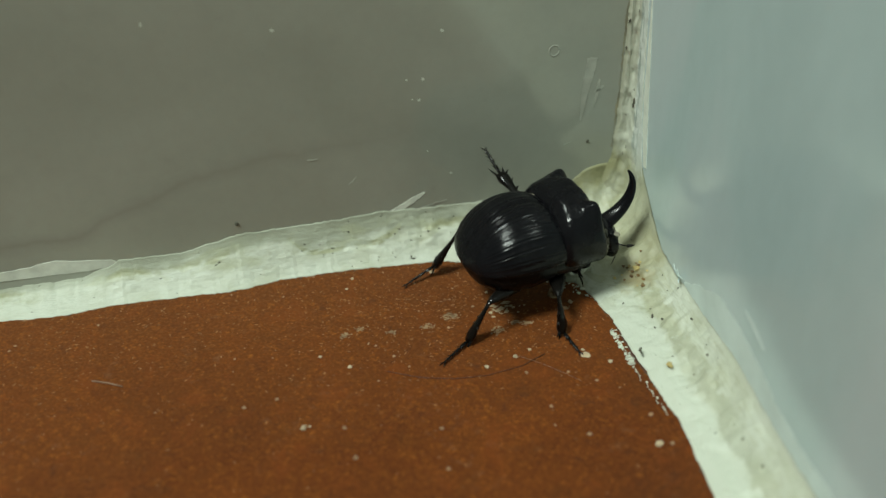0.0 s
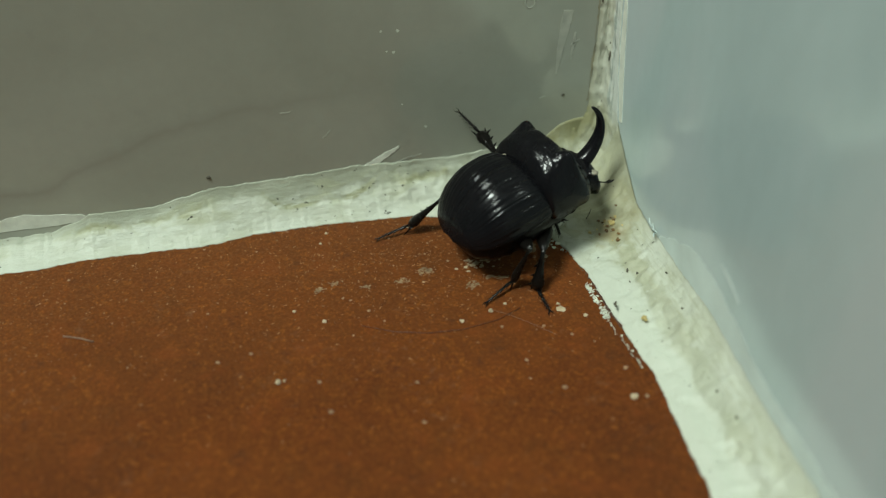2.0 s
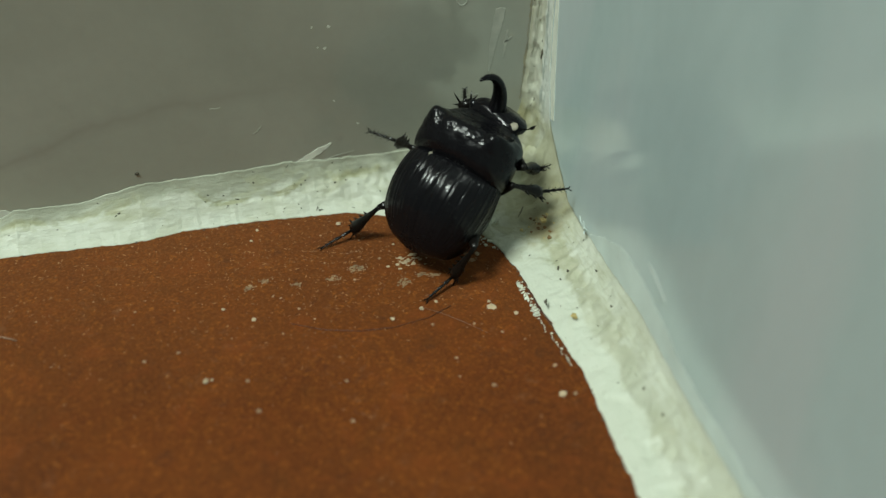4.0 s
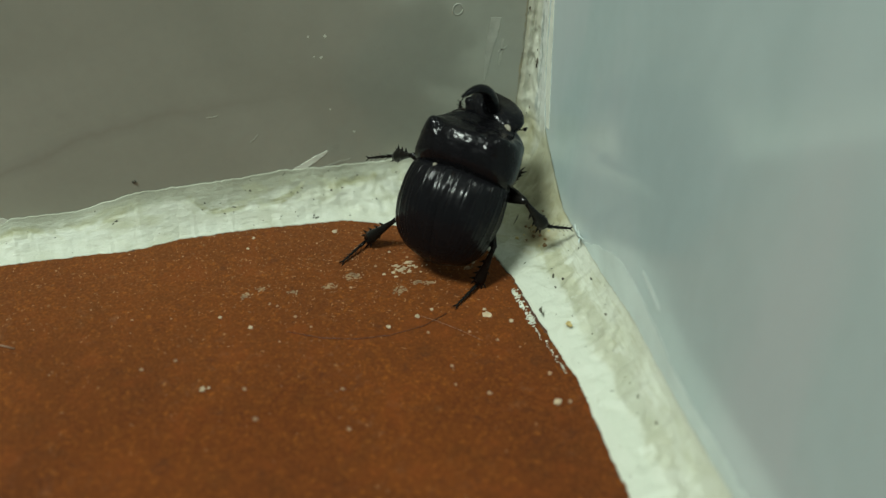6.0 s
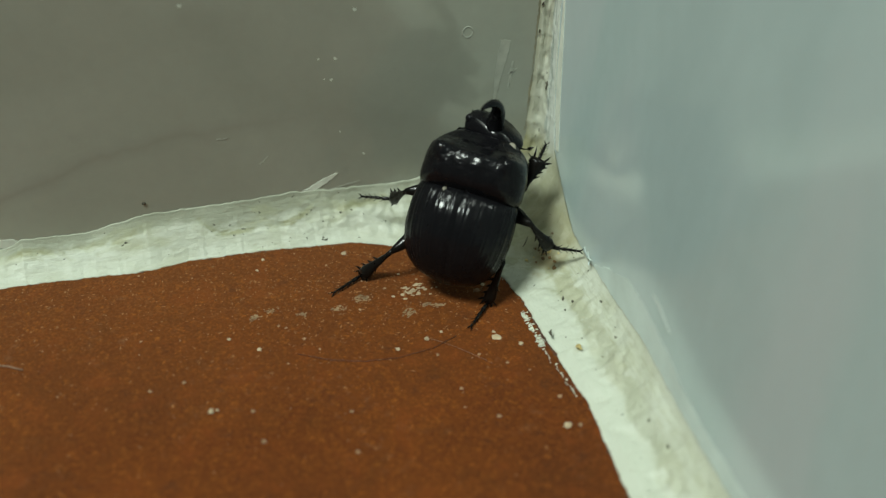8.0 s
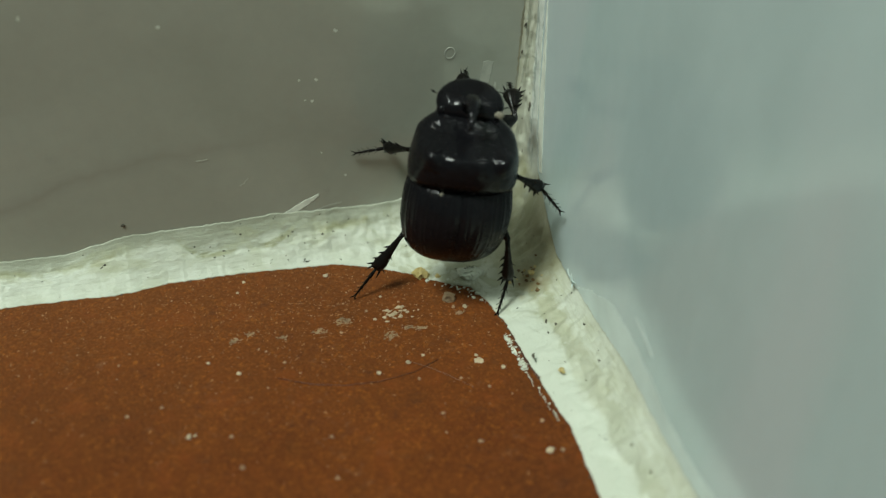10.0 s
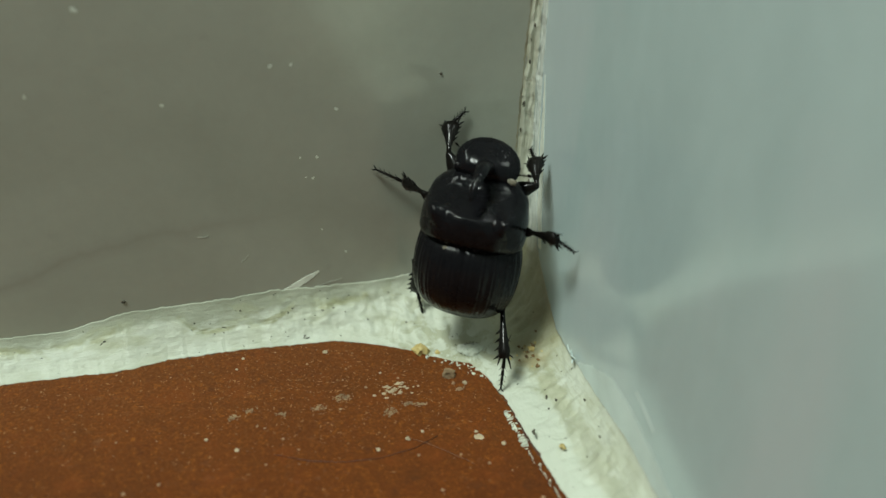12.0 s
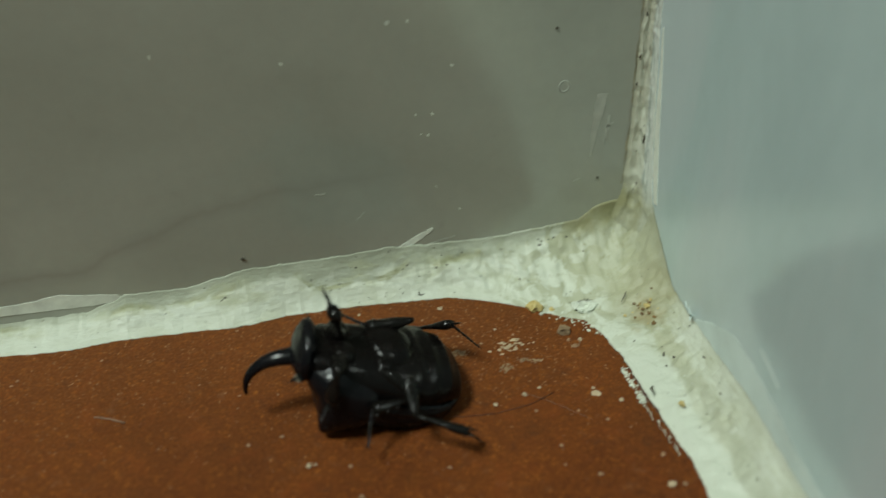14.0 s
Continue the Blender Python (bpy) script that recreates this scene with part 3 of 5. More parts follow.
def beetle_antenna(side):
    bm = bmesh.new()
    rod(bm, [(0, 0, 0), (side * 0.5, 0.3, 0.05), (side * 1.1, 0.35, 0.2), (side * 1.5, 0.5, 0.35)], [0.10, 0.07, 0.06, 0.08], 7)
    for k in range(3):
        spike(bm, (side * 1.45, 0.48, 0.33), (side * (1.8 + 0.1 * k), 0.55 + 0.18 * (k - 1), 0.5 + 0.1 * k), 0.17)
    return bm


def ball(bm, centre, r, sx=1.0, sy=1.0, sz=1.0):
    bmesh.ops.create_icosphere(bm, subdivisions=3, radius=r, matrix=Matrix.Translation(centre) @ Matrix.Diagonal((sx, sy, sz, 1)))


def leg_femur(length, thick):
    bm = bmesh.new()
    rod(bm, [(0, -0.3, 0), (0, 0, 0), (0, length * 0.3, 0), (0, length * 0.6, 0), (0, length * 0.9, 0), (0, length + 0.12, 0)],
        [thick * 0.5, thick * 0.8, thick, thick * 0.85, thick * 0.5, thick * 0.3], 12, 0.75)
    return bm


def leg_tibia(length, flare, teeth):
    """Thin at the knee, widening to a toothed end."""
    bm = bmesh.new()
    rod(bm, [(0, -0.08, 0), (0, length * 0.2, 0), (0, length * 0.55, 0), (0, length * 0.85, 0), (0, length, 0)],
        [0.20, 0.20, 0.20 + flare * 0.35, 0.18 + flare * 0.9, 0.12 + flare * 0.8], 10, 0.7)
    for k in range(teeth):
        y = length * (0.45 + 0.5 * k / max(1, teeth - 1))
        w = 0.2 + flare * (y / length) ** 2
        spike(bm, (w * 0.6, y - 0.1, 0), (w + 0.34, y + 0.22, 0.05), 0.13)
        if k % 2:
            spike(bm, (-w * 0.6, y - 0.1, 0), (-w - 0.22, y + 0.2, 0), 0.08)
    spike(bm, (-0.15 - flare * 0.4, length - 0.1, 0), (-0.3 - flare * 0.5, length + 0.9, -0.1), 0.10)
    spike(bm, (0.15 + flare * 0.5, length - 0.1, 0), (0.35 + flare * 0.7, length + 0.55, 0.0), 0.10)
    return bm


def leg_tarsus(length):
    """Five tapering joints on one shaft, with bristles and a pair of claws."""
    bm = bmesh.new()
    y, pts, radii = -0.06, [], []
    for k in range(5):
        d = length * (0.34, 0.2, 0.16, 0.13, 0.17)[k]
        r = 0.17 - 0.018 * k
        pts += [(0, y, 0), (0, y + d * 0.5, 0), (0, y + d * 0.88, 0)]
        radii += [r * 0.6, r * 0.82, r]
        y += d
    rod(bm, pts + [(0, y, 0)], radii + [0.06], 8, 0.7)
    y = 0.0
    for k in range(5):
        d = length * (0.34, 0.2, 0.16, 0.13, 0.17)[k]
        r = 0.17 - 0.018 * k
        for s in (-1, 1):
            spike(bm, (s * r * 0.3, y + d * 0.78, 0), (s * (r + 0.17), y + d + 0.16, -0.05), 0.04)
        y += d
    for s in (-1, 1):
        spike(bm, (0, y - 0.16, 0), (s * 0.22, y + 0.3, -0.12), 0.05)
    return bm


LEGS = {  # coxa, femur, tibia, tarsus lengths, femur girth, tibia flare, teeth
    "LF": ((-1.7, 3.0, 0.7), 2.5, 2.7, 1.5, 0.75, 0.62, 4),
    "RF": ((1.7, 3.0, 0.7), 2.5, 2.7, 1.5, 0.75, 0.62, 4),
    "LM": ((-2.2, 0.1, 0.6), 3.3, 3.3, 2.6, 0.70, 0.42, 3),
    "RM": ((2.2, 0.1, 0.6), 3.3, 3.3, 2.6, 0.70, 0.42, 3),
    "LH": ((-1.8, -2.0, 0.6), 3.9, 3.8, 3.0, 0.68, 0.42, 4),
    "RH": ((1.8, -2.0, 0.6), 3.9, 3.8, 3.0, 0.68, 0.34, 4),
}
limbs = {}
heads = []


def build_beetle():
    body = new("beetle")
    tagged(body, "glossy black horned dung beetle with ridged wing cases", "beetle")
    for side in (-1, 1):
        part("elytron", elytron(side), SHELL, body, "glossy black wing case with long grooves")
    part("pronotum", beetle_pronotum(), THORAX, body, "black pitted thorax shield with bumps at its front")
    bm = bmesh.new()
    hull(bm, spread_rows([(-6.7, 1.3, 3.3, 1.9), (-6.6, 2.2, 3.4, 1.2), (-6.1, 2.8, 3.6, 0.5), (-5.2, 3.35, 3.9, -0.1), (-4.2, 3.7, 4.4, -0.3), (-3.0, 3.85, 4.6, -0.3), (-2.0, 3.9, 4.8, -0.2), (0.0, 3.6, 4.6, 0.0), (2.0, 3.3, 4.0, 0.1), (4.0, 2.5, 3.3, 0.4), (4.7, 2.1, 2.9, 0.5), (5.2, 1.5, 2.5, 0.8)], 66), 48,
         lambda p: p + Vector((0, 0, (0.16 * abs(math.sin((p.y + 0.3) * 2.6)) - 0.08) * (1 if p.z < 1.5 and p.y < -2.6 else 0))))
    part("abdomen", bm, UNDER, body, "dark ringed underside")
    for coxa, *_ in LEGS.values():
        bm = bmesh.new()
        ball(bm, (coxa[0] * 0.75, coxa[1] - 0.3, 0.4), 0.95, 1.25, 0.85, 0.5)
        part("coxa", bm, UNDER, body, "rounded black hip joint")
    bm = bmesh.new()
    ball(bm, (0, -0.9, 0.35), 2.0, 1.15, 0.95, 0.55)
    part("breastplate", bm, UNDER, body, "domed glossy black breastplate")
    head = part("head", beetle_head(), THORAX, body, "broad flat black head")
    heads.append(head)
    part("horn", beetle_horn(), SHELL, head, "long black horn curved backwards")
    for side in (-1, 1):
        ob = part("antenna", beetle_antenna(side), LIMB, head)
        ob.location = Vector((2.2, 0.45, -0.35) if side > 0 else (-2.05, 0.6, -1.0)) * MM
        ob.rotation_euler = (0, 0, 0.35) if side > 0 else (0, -0.9, 0)
        ob.scale = (0.8, 0.8, 0.8) if side > 0 else (0.5, 0.5, 0.5)
        bm = bmesh.new()
        ball(bm, (side * 2.0, 0.35, 0.25), 0.36, 1, 1, 0.8)
        part("eye", bm, SHELL, head, "small black eye")
    bm = bmesh.new()
    ball(bm, (2.15, 0.55, 0.42), 0.40, 0.9, 0.8, 0.3)
    part("neck_membrane", bm, EYE_SPOT, head, "pale spot at the side of the head")
    bm = bmesh.new()
    ball(bm, (-1.5, -0.45, 5.5), 0.2, 1.0, 1.3, 0.5)
    part("dust_speck", bm, EYE_SPOT, body, "grey fleck of dust on the wing case")
    for key, (coxa, femur, tibia, tarsus, girth, flare, teeth) in LEGS.items():
        leg = part("leg", leg_femur(femur, girth), LIMB, body, "black spiny leg")
        shin = part("tibia", leg_tibia(tibia, flare, teeth), LIMB, leg, "flared toothed shin")
        foot = part("tarsus", leg_tarsus(tarsus), LIMB, leg, "thin jointed foot with claws")
        limbs[key] = (leg, shin, foot)
    return body


beetle = build_beetle()

# ------------------------------------------------------------------ marks, crumbs and dirt


def crumb(bm, x, y, z, r, flat=0.5, seed=0.0, axis="z"):
    """A small uneven lump lying on the face that axis names."""
    ret = bmesh.ops.create_icosphere(bm, subdivisions=2, radius=1.0)
    for v in ret["verts"]:
        k = 1 + 0.7 * nz(v.co.x * 1.3 + seed, v.co.y * 1.3, v.co.z * 1.3 + seed) + 0.4 * nz(v.co.x * 3 + seed, v.co.y * 3, v.co.z * 3)
        p = v.co * r * k
        v.co = {"z": Vector((p.x, p.y, p.z * flat)), "y": Vector((p.x, p.z * flat, p.y)), "x": Vector((p.z * flat, p.x, p.y))}[axis] + Vector((x, y, z))


def flake(bm, points, thick, axis, seed=0.0):
    """A thin ragged patch: outline points on a face, a little proud of it."""
    n = 6
    out = []
    for i, a in enumerate(points):
        b = points[(i + 1) % len(points)]
        for k in range(n):
            u = k / n
            p = (a[0] * (1 - u) + b[0] * u, a[1] * (1 - u) + b[1] * u)
            j = 0.09 * nz(p[0] * 4 + seed, p[1] * 4, seed)
            out.append((p[0] + j, p[1] + 0.09 * nz(p[0] * 4, p[1] * 4 + seed, 9)))
    lift = {"z": lambda u, v, h: (u, v, h), "y": lambda u, v, h: (u, -h, v), "x": lambda u, v, h: (-h, u, v)}[axis]
    top = [bm.verts.new(lift(u, v, thick)) for u, v in out]
    low = [bm.verts.new(lift(u, v, -0.05)) for u, v in out]
    bm.faces.new(top)
    for i in range(len(top)):
        j = (i + 1) % len(top)
        bm.faces.new((low[i], low[j], top[j], top[i]))


def stroke(bm, points, widths, thick, axis, seed=0.0):
    """A thin streak along points on a face, with the given half widths."""
    left, right = [], []
    for i, p in enumerate(points):
        a, b = points[max(i - 1, 0)], points[min(i + 1, len(points) - 1)]
        d = Vector((b[0] - a[0], b[1] - a[1])).normalized()
        w = widths[i]
        left.append((p[0] - d.y * w, p[1] + d.x * w))
        right.append((p[0] + d.y * w, p[1] - d.x * w))
    flake(bm, left + right[::-1], thick, axis, seed)


def thing(name, bm, mat, label, category, group="", kind="", smooth=True):
    return tagged(part(name, bm, mat, None, label, smooth), category=category, group=group, kind=kind)


def blob(u, v, r, n=9, seed=0.0, squash=0.8):
    return [(u + r * (1 + 0.5 * nz(k * 1.7, seed)) * math.cos(math.tau * k / n), v + squash * r * (1 + 0.5 * nz(k * 1.7, seed, 5)) * math.sin(math.tau * k / n)) for k in range(n)]


# single crumbs on the floor: x, y, size, flatness
WHITE_CRUMBS = [
    (-13.93, -15.8, 0.21, 0.6), (-16.3, -16.4, 0.2, 0.6), (-30.25, -19.45, 0.27, 0.5), (-29.83, -19.42, 0.13, 0.5), (-18.12, -4.4, 0.22, 0.6),
    (-12.71, -15.3, 0.15, 0.6), (-7.2, -17.9, 0.19, 0.5), (-14.35, -7.98, 0.15, 0.6), (-24.67, -3.7, 0.15, 0.6), (-25.3, -4.95, 0.13, 0.6),
    (-28.32, -12.47, 0.17, 0.6), (-26.24, -14.06, 0.2, 0.6), (-8.81, -16.2, 0.17, 0.5), (-8.14, -10.66, 0.22, 0.5)]
TAN_CRUMBS = [
    (-27.45, -20.1, 0.18, 0.5), (-27.05, -23.05, 0.23, 0.5), (-34.27, -16.55, 0.18, 0.5), (-12.75, -21.35, 0.17, 0.5), (-13.57, -17.65, 0.16, 0.5),
    (-8.78, -19.6, 0.15, 0.5), (-10.87, -24.5, 0.19, 0.5), (-31.89, -16.21, 0.16, 0.6), (-24, -12.2, 0.12, 0.6), (-20.76, -21.68, 0.17, 0.4),
    (-21.05, -25.38, 0.17, 0.4), (-10.56, -18.28, 0.14, 0.5), (-9, -10.5, 0.18, 0.5), (-8.74, -11.3, 0.26, 0.25)]
CRUMBS = [("pale_crumb", x, y, r, WHITE_CRUMB, flat, "tiny white crumb on the red tile") for x, y, r, flat in WHITE_CRUMBS]
CRUMBS += [("pale_crumb", x, y, r, DUST, flat, "tiny tan crumb on the red tile") for x, y, r, flat in TAN_CRUMBS]
CRUMBS += [
    ("pale_crumb", -8.72, -16.85, 0.4, WHITE_CRUMB, 0.25, "flat pale crumb of lime on the red tile"),
    ("pale_crumb", -6.53, -26.45, 0.3, WHITE_CRUMB, 0.5, "tiny white crumb beside the sealant"),
    ("pale_crumb", -5.66, -26.6, 0.19, DUST, 0.5, "tiny tan crumb beside the sealant"),
    ("pale_crumb", -6.14, -23.7, 0.2, DUST, 0.4, "tiny tan crumb beside the sealant"),
    ("yellow_crumb", -10.6, -6.1, 0.55, GOLD_CRUMB, 0.8, "lumpy yellow crumb against the sealant"),
    ("yellow_crumb", -9.3, -6.6, 0.22, GOLD_CRUMB, 0.7, "small yellow crumb against the sealant"),
    ("grey_crumb", -9.2, -9.5, 0.48, GREY_CRUMB, 0.7, "grey lump of mortar on the red tile"),
]
for i, (name, x, y, r, mat, flat, label) in enumerate(CRUMBS):
    bm = bmesh.new()
    r = r * 0.82 if name == "pale_crumb" else r
    crumb(bm, x, y, r * flat * 0.5, r, flat, i * 3.7)
    if name != "pale_crumb":
        crumb(bm, x + r * 0.5, y - r * 0.35, r * 0.25, r * 0.6, flat, i * 5.1)
    thing(name, bm, mat, label, "crumb", "crumbs on the floor", smooth=False)

# dried mortar stains on the floor
for i, (x, y, r, sq) in enumerate(((-17.8, -10.2, 0.75, 0.55), (-14.6, -12.6, 0.62, 0.8), (-19.8, -10.9, 0.55, 0.6), (-13.1, -12.0, 0.45, 0.5), (-12.1, -12.3, 0.5, 0.5),
                                   (-26.2, -10.45, 0.50, 0.6), (-24.9, -10.0, 0.45, 0.7), (-22.6, -10.9, 0.40, 0.6), (-8.7, -11.2, 0.40, 0.6))):
    bm = bmesh.new()
    rng = random.Random(i)
    for k in range(40):
        flake(bm, blob(x + rng.gauss(0, r * 0.45), y + rng.gauss(0, r * 0.45 * sq), r * rng.uniform(0.05, 0.19), 7, i * 9 + k, rng.uniform(0.5, 1)), rng.uniform(0.01, 0.04), "z", k)
    thing("mortar_stain", bm, GREY_CRUMB, "grey mottled mortar stain on the red tile", "stain", "mortar stains", smooth=False)
bm = bmesh.new()
rng = random.Random(5)
for k in range(48):
    x, y = -13.7 + rng.gauss(0, 0.75), -10.1 + rng.gauss(0, 0.35)
    flake(bm, blob(x, y, rng.uniform(0.03, 0.17), 7, k, rng.uniform(0.4, 1)), rng.uniform(0.02, 0.07), "z", k)
thing("paint_flakes", bm, WHITE_CRUMB, "patch of whitish flakes dried on the red tile", "flakes", kind="stuff", smooth=False)
bm = bmesh.new()
for k in range(27):
    u = k / 26 + 0.018 * nz(k * 3.7, 8)
    if k % 9 == 7:
        continue
    y = -14.55 - 4.3 * u
    mid, w = -6.0 + 0.28 * u + 0.20 * nz(k * 2.3), 0.09 + 0.42 * abs(nz(k * 1.93, 3)) + 0.06 * (1 - u)
    h = 0.045 + 0.045 * abs(nz(k * 0.77, 2)) + 0.05 * (k % 5 == 2)
    tilt = 0.05 + 0.14 * nz(k * 1.7, 5)
    flake(bm, [(mid - w, y - h - tilt), (mid + w, y - h + tilt), (mid + w * 0.94, y + h + tilt), (mid - w * 0.9, y + h - tilt)], 0.035, "z", k)
    if k % 4 == 1:
        flake(bm, blob(mid + w + 0.16, y, 0.10, 7, k), 0.03, "z", k)
for k in range(22):
    y = -18.9 - 0.24 * k
    flake(bm, blob(-5.72 + 0.035 * k + 0.35 * nz(k * 3.1), y, 0.05 + 0.16 * abs(nz(k * 2.2)), 7, k, 0.7), 0.035, "z", k)
thing("paint_scuff", bm, CURD, "white combed scuff of sealant beside the bead", "scuff", smooth=False)
bm = bmesh.new()
stroke(bm, [(-5.55, -14.2), (-5.45, -16.0), (-5.25, -18.2), (-4.95, -20.0)], [0.04, 0.10, 0.13, 0.05], 0.012, "z", 4)
thing("gap_line", bm, FIBRE_DARK, "dark line along the gap between scuff and sealant", "dirt", smooth=False)
# a curled lump of sealant at the meeting of the beads, with cracks in it
bm = bmesh.new()
for k in range(9):
    a = k * 0.75
    crumb(bm, -6.8 + 0.75 * math.cos(a) * (0.4 + 0.07 * k), -7.0 + 0.55 * math.sin(a) * (0.4 + 0.07 * k), 0.34 + 0.05 * math.cos(a * 2), 0.42 + 0.16 * nz(k * 2.1), 0.5, k * 3.1)
thing("sealant_lump", bm, CURD, "curled white lump of sealant in the corner", "sealant lump", smooth=False)
bm = bmesh.new()
for k in range(5):
    a = 0.5 + 0.5 * k
    rod(bm, [(-6.7 + 0.35 * math.cos(a), -7.0 + 0.25 * math.sin(a), 0.62), (-6.55 + 0.62 * math.cos(a), -6.95 + 0.5 * math.sin(a), 0.56)], [0.03, 0.05], 5, 0.5)
thing("lump_cracks", bm, DARK_CRUMB, "dark cracks across the curled lump of sealant", "cracks", kind="stuff")
bm = bmesh.new()
rng = random.Random(21)
for k in range(60):
    a = rng.random()
    off = rng.random() ** 0.7 * 1.2
    x, y = -10.8 + 5.0 * a + 0.5 * off + rng.gauss(0, 0.12), -7.4 - 4.6 * a ** 1.6 + 0.8 * off + rng.gauss(0, 0.12)
    flake(bm, blob(x, y, min(0.17, 0.04 * math.exp(abs(rng.gauss(0, 0.8)))), 8, k, rng.uniform(0.5, 1)), rng.uniform(0.03, 0.12), "z", k)
thing("sealant_crumbs", bm, CURD, "crumbled edge of pale sealant on the red tile", "crumbs", kind="stuff", smooth=False)

# fine specks and short grains strewn over the floor, thicker by the walls
for name, mat, count, label in (("floor_dust", DUST, 280, "scattered pale dust specks on the red tile"), ("floor_grains", GRAIN, 1500, "fine tan grains worn into the red tile")):
    bm = bmesh.new()
    rng = random.Random(11)
    for k in range(count):
        x, y = rng.uniform(-56, -6.5), -rng.uniform(3.0, 42) if k % 5 == 0 else -abs(rng.gauss(4, 6)) - 2.6
        r = min(0.16, 0.026 * math.exp(abs(rng.gauss(0, 0.75))))
        if k % 3 == 0:
            x, y = rng.gauss(-17, 6), rng.gauss(-10, 3)
        long, turn = (1.0, k) if name == "floor_dust" else (rng.uniform(1.2, 3.0), rng.uniform(0, 3.14))
        r = r if name == "floor_dust" else min(0.07, r)
        c, d = math.cos(turn), math.sin(turn)
        v = [bm.verts.new((x + r * (long * a * c - b * d), y + r * (long * a * d + b * c), 0.004)) for a, b in ((1, 0), (0, 1), (-1, 0), (0, -1))]
        t = bm.verts.new((x, y, r * 0.7))
        for i in range(4):
            bm.faces.new((v[i], v[(i + 1) % 4], t))
    thing(name, bm, mat, label, "dust", kind="stuff")

# hairs and fibres
for name, pts, r, mat, label in (
        ("hair", [(-23.6, -15.2), (-21.3, -16.4), (-18.9, -17.1), (-16.4, -17.3), (-13.7, -16.9), (-11.7, -16.0)], 0.021, FIBRE_DARK, "long dark curved hair lying on the red tile"),
        ("hair", [(-13.9, -15.7), (-12.8, -16.5), (-11.7, -17.5), (-9.9, -19.4)], 0.014, FIBRE_LIGHT, "thin pale hair lying on the red tile"),
        ("fibre", [(-45.2, -11.2), (-44.0, -11.7), (-43.0, -12.3)], 0.07, FIBRE_LIGHT, "short pale fibre lying on the red tile")):
    bm = bmesh.new()
    rod(bm, [(x, y, 0.06) for x, y in pts], [r] * len(pts), 6)
    thing(name, bm, mat, label, "hair", "hairs on the floor")
bm = bmesh.new()
for k in range(7):
    spike(bm, (-0.2, -12.6 - 0.13 * k, 2.6 + 0.08 * k), (-0.3 - 0.5 * abs(nz(k * 2.1)), -13.0 + 0.35 * nz(k * 1.7, 4), 3.4 + 0.4 * nz(k * 3.1)), 0.05)
rod(bm, [(-0.2, -12.95, 2.7), (-0.32, -12.85, 3.3), (-0.42, -12.95, 3.7)], [0.08, 0.06, 0.03], 6)
rod(bm, [(-0.3, -12.9, 3.2), (-0.5, -12.6, 3.45), (-0.55, -12.5, 3.9)], [0.06, 0.05, 0.025], 6)
rod(bm, [(-0.25, -13.1, 2.8), (-0.5, -13.5, 3.0), (-0.55, -13.7, 2.95)], [0.08, 0.06, 0.03], 6)
thing("sealant_tuft", bm, SMEAR_PALE, "frayed pale tuft of sealant on the bead", "tuft")

# dark grit caught in the sealant: small flat chips and smudges along the bead


def chip(bm, p, normal, r, long, turn, seed):
    n = Vector(normal).normalized()
    a = n.orthogonal().normalized()
    b = n.cross(a)
    d, e = a * math.cos(turn) + b * math.sin(turn), b * math.cos(turn) - a * math.sin(turn)
    ring = []
    for k in range(8):
        q = math.tau * k / 8
        j = 1 + 0.7 * nz(k * 1.9, seed)
        ring.append(bm.verts.new(Vector(p) + d * (r * long * j * math.cos(q)) + e * (r * j * math.sin(q))))
    top = bm.verts.new(Vector(p) + n * r * 0.5)
    for k in range(8):
        bm.faces.new((ring[k], ring[(k + 1) % 8], top))


def speck(bm, bead_name, s, u, r, long, turn, seed):
    """A dark chip lying on a bead; turn 0 runs along it."""
    at = SURFACE[bead_name]
    p, q, w = at(s, u, 0.012), at(s + 0.3, u, 0.012), at(s, min(1.0, u + 0.04), 0.012)
    d = (q - p).normalized()
    n = d.cross(w - p).normalized()
    n = -n if n.dot(Vector((-1, -1, 1))) < 0 else n
    e = n.cross(d)
    d, e = d * math.cos(turn) + e * math.sin(turn), e * math.cos(turn) - d * math.sin(turn)
    ring = []
    for k in range(7):
        a = math.tau * k / 7
        j = 1 + 0.7 * nz(k * 1.9, seed)
        ring.append(bm.verts.new(p + d * (r * long * j * math.cos(a)) + e * (r * j * math.sin(a))))
    top = bm.verts.new(p + n * r * 0.5)
    for k in range(7):
        bm.faces.new((ring[k], ring[(k + 1) % 7], top))


bm = bmesh.new()
rng = random.Random(3)
for k in range(34):
    x = -rng.choice((rng.uniform(5, 52), abs(rng.gauss(16, 6)) + 4))
    speck(bm, "trim_back", x, rng.uniform(0.05, 0.95), rng.uniform(0.02, 0.05), rng.uniform(1.0, 2.6), rng.uniform(-0.8, 0.8), k)
# clusters
for x, u, n in ((-28.4, 0.42, 3), (-25.8, 0.50, 5), (-21.3, 0.12, 4), (-21.0, 0.38, 3), (-24.8, 0.26, 4), (-35.7, 0.42, 3), (-19.3, 0.88, 6), (-22.3, 0.80, 4), (-17.2, 0.40, 3), (-8.1, 0.20, 5), (-9.0, 0.2, 3), (-6.5, 0.24, 4), (-10.6, 0.62, 4), (-14.7, 0.62, 4), (-7.6, 0.78, 5)):
    for k in range(max(2, n - 2)):
        speck(bm, "trim_back", min(-3.5, x + rng.gauss(0, 0.35)), min(0.97, max(0.03, u + rng.gauss(0, 0.035))), rng.uniform(0.025, 0.085), rng.uniform(1.0, 2.4), rng.uniform(-1.2, 1.2), k + x)
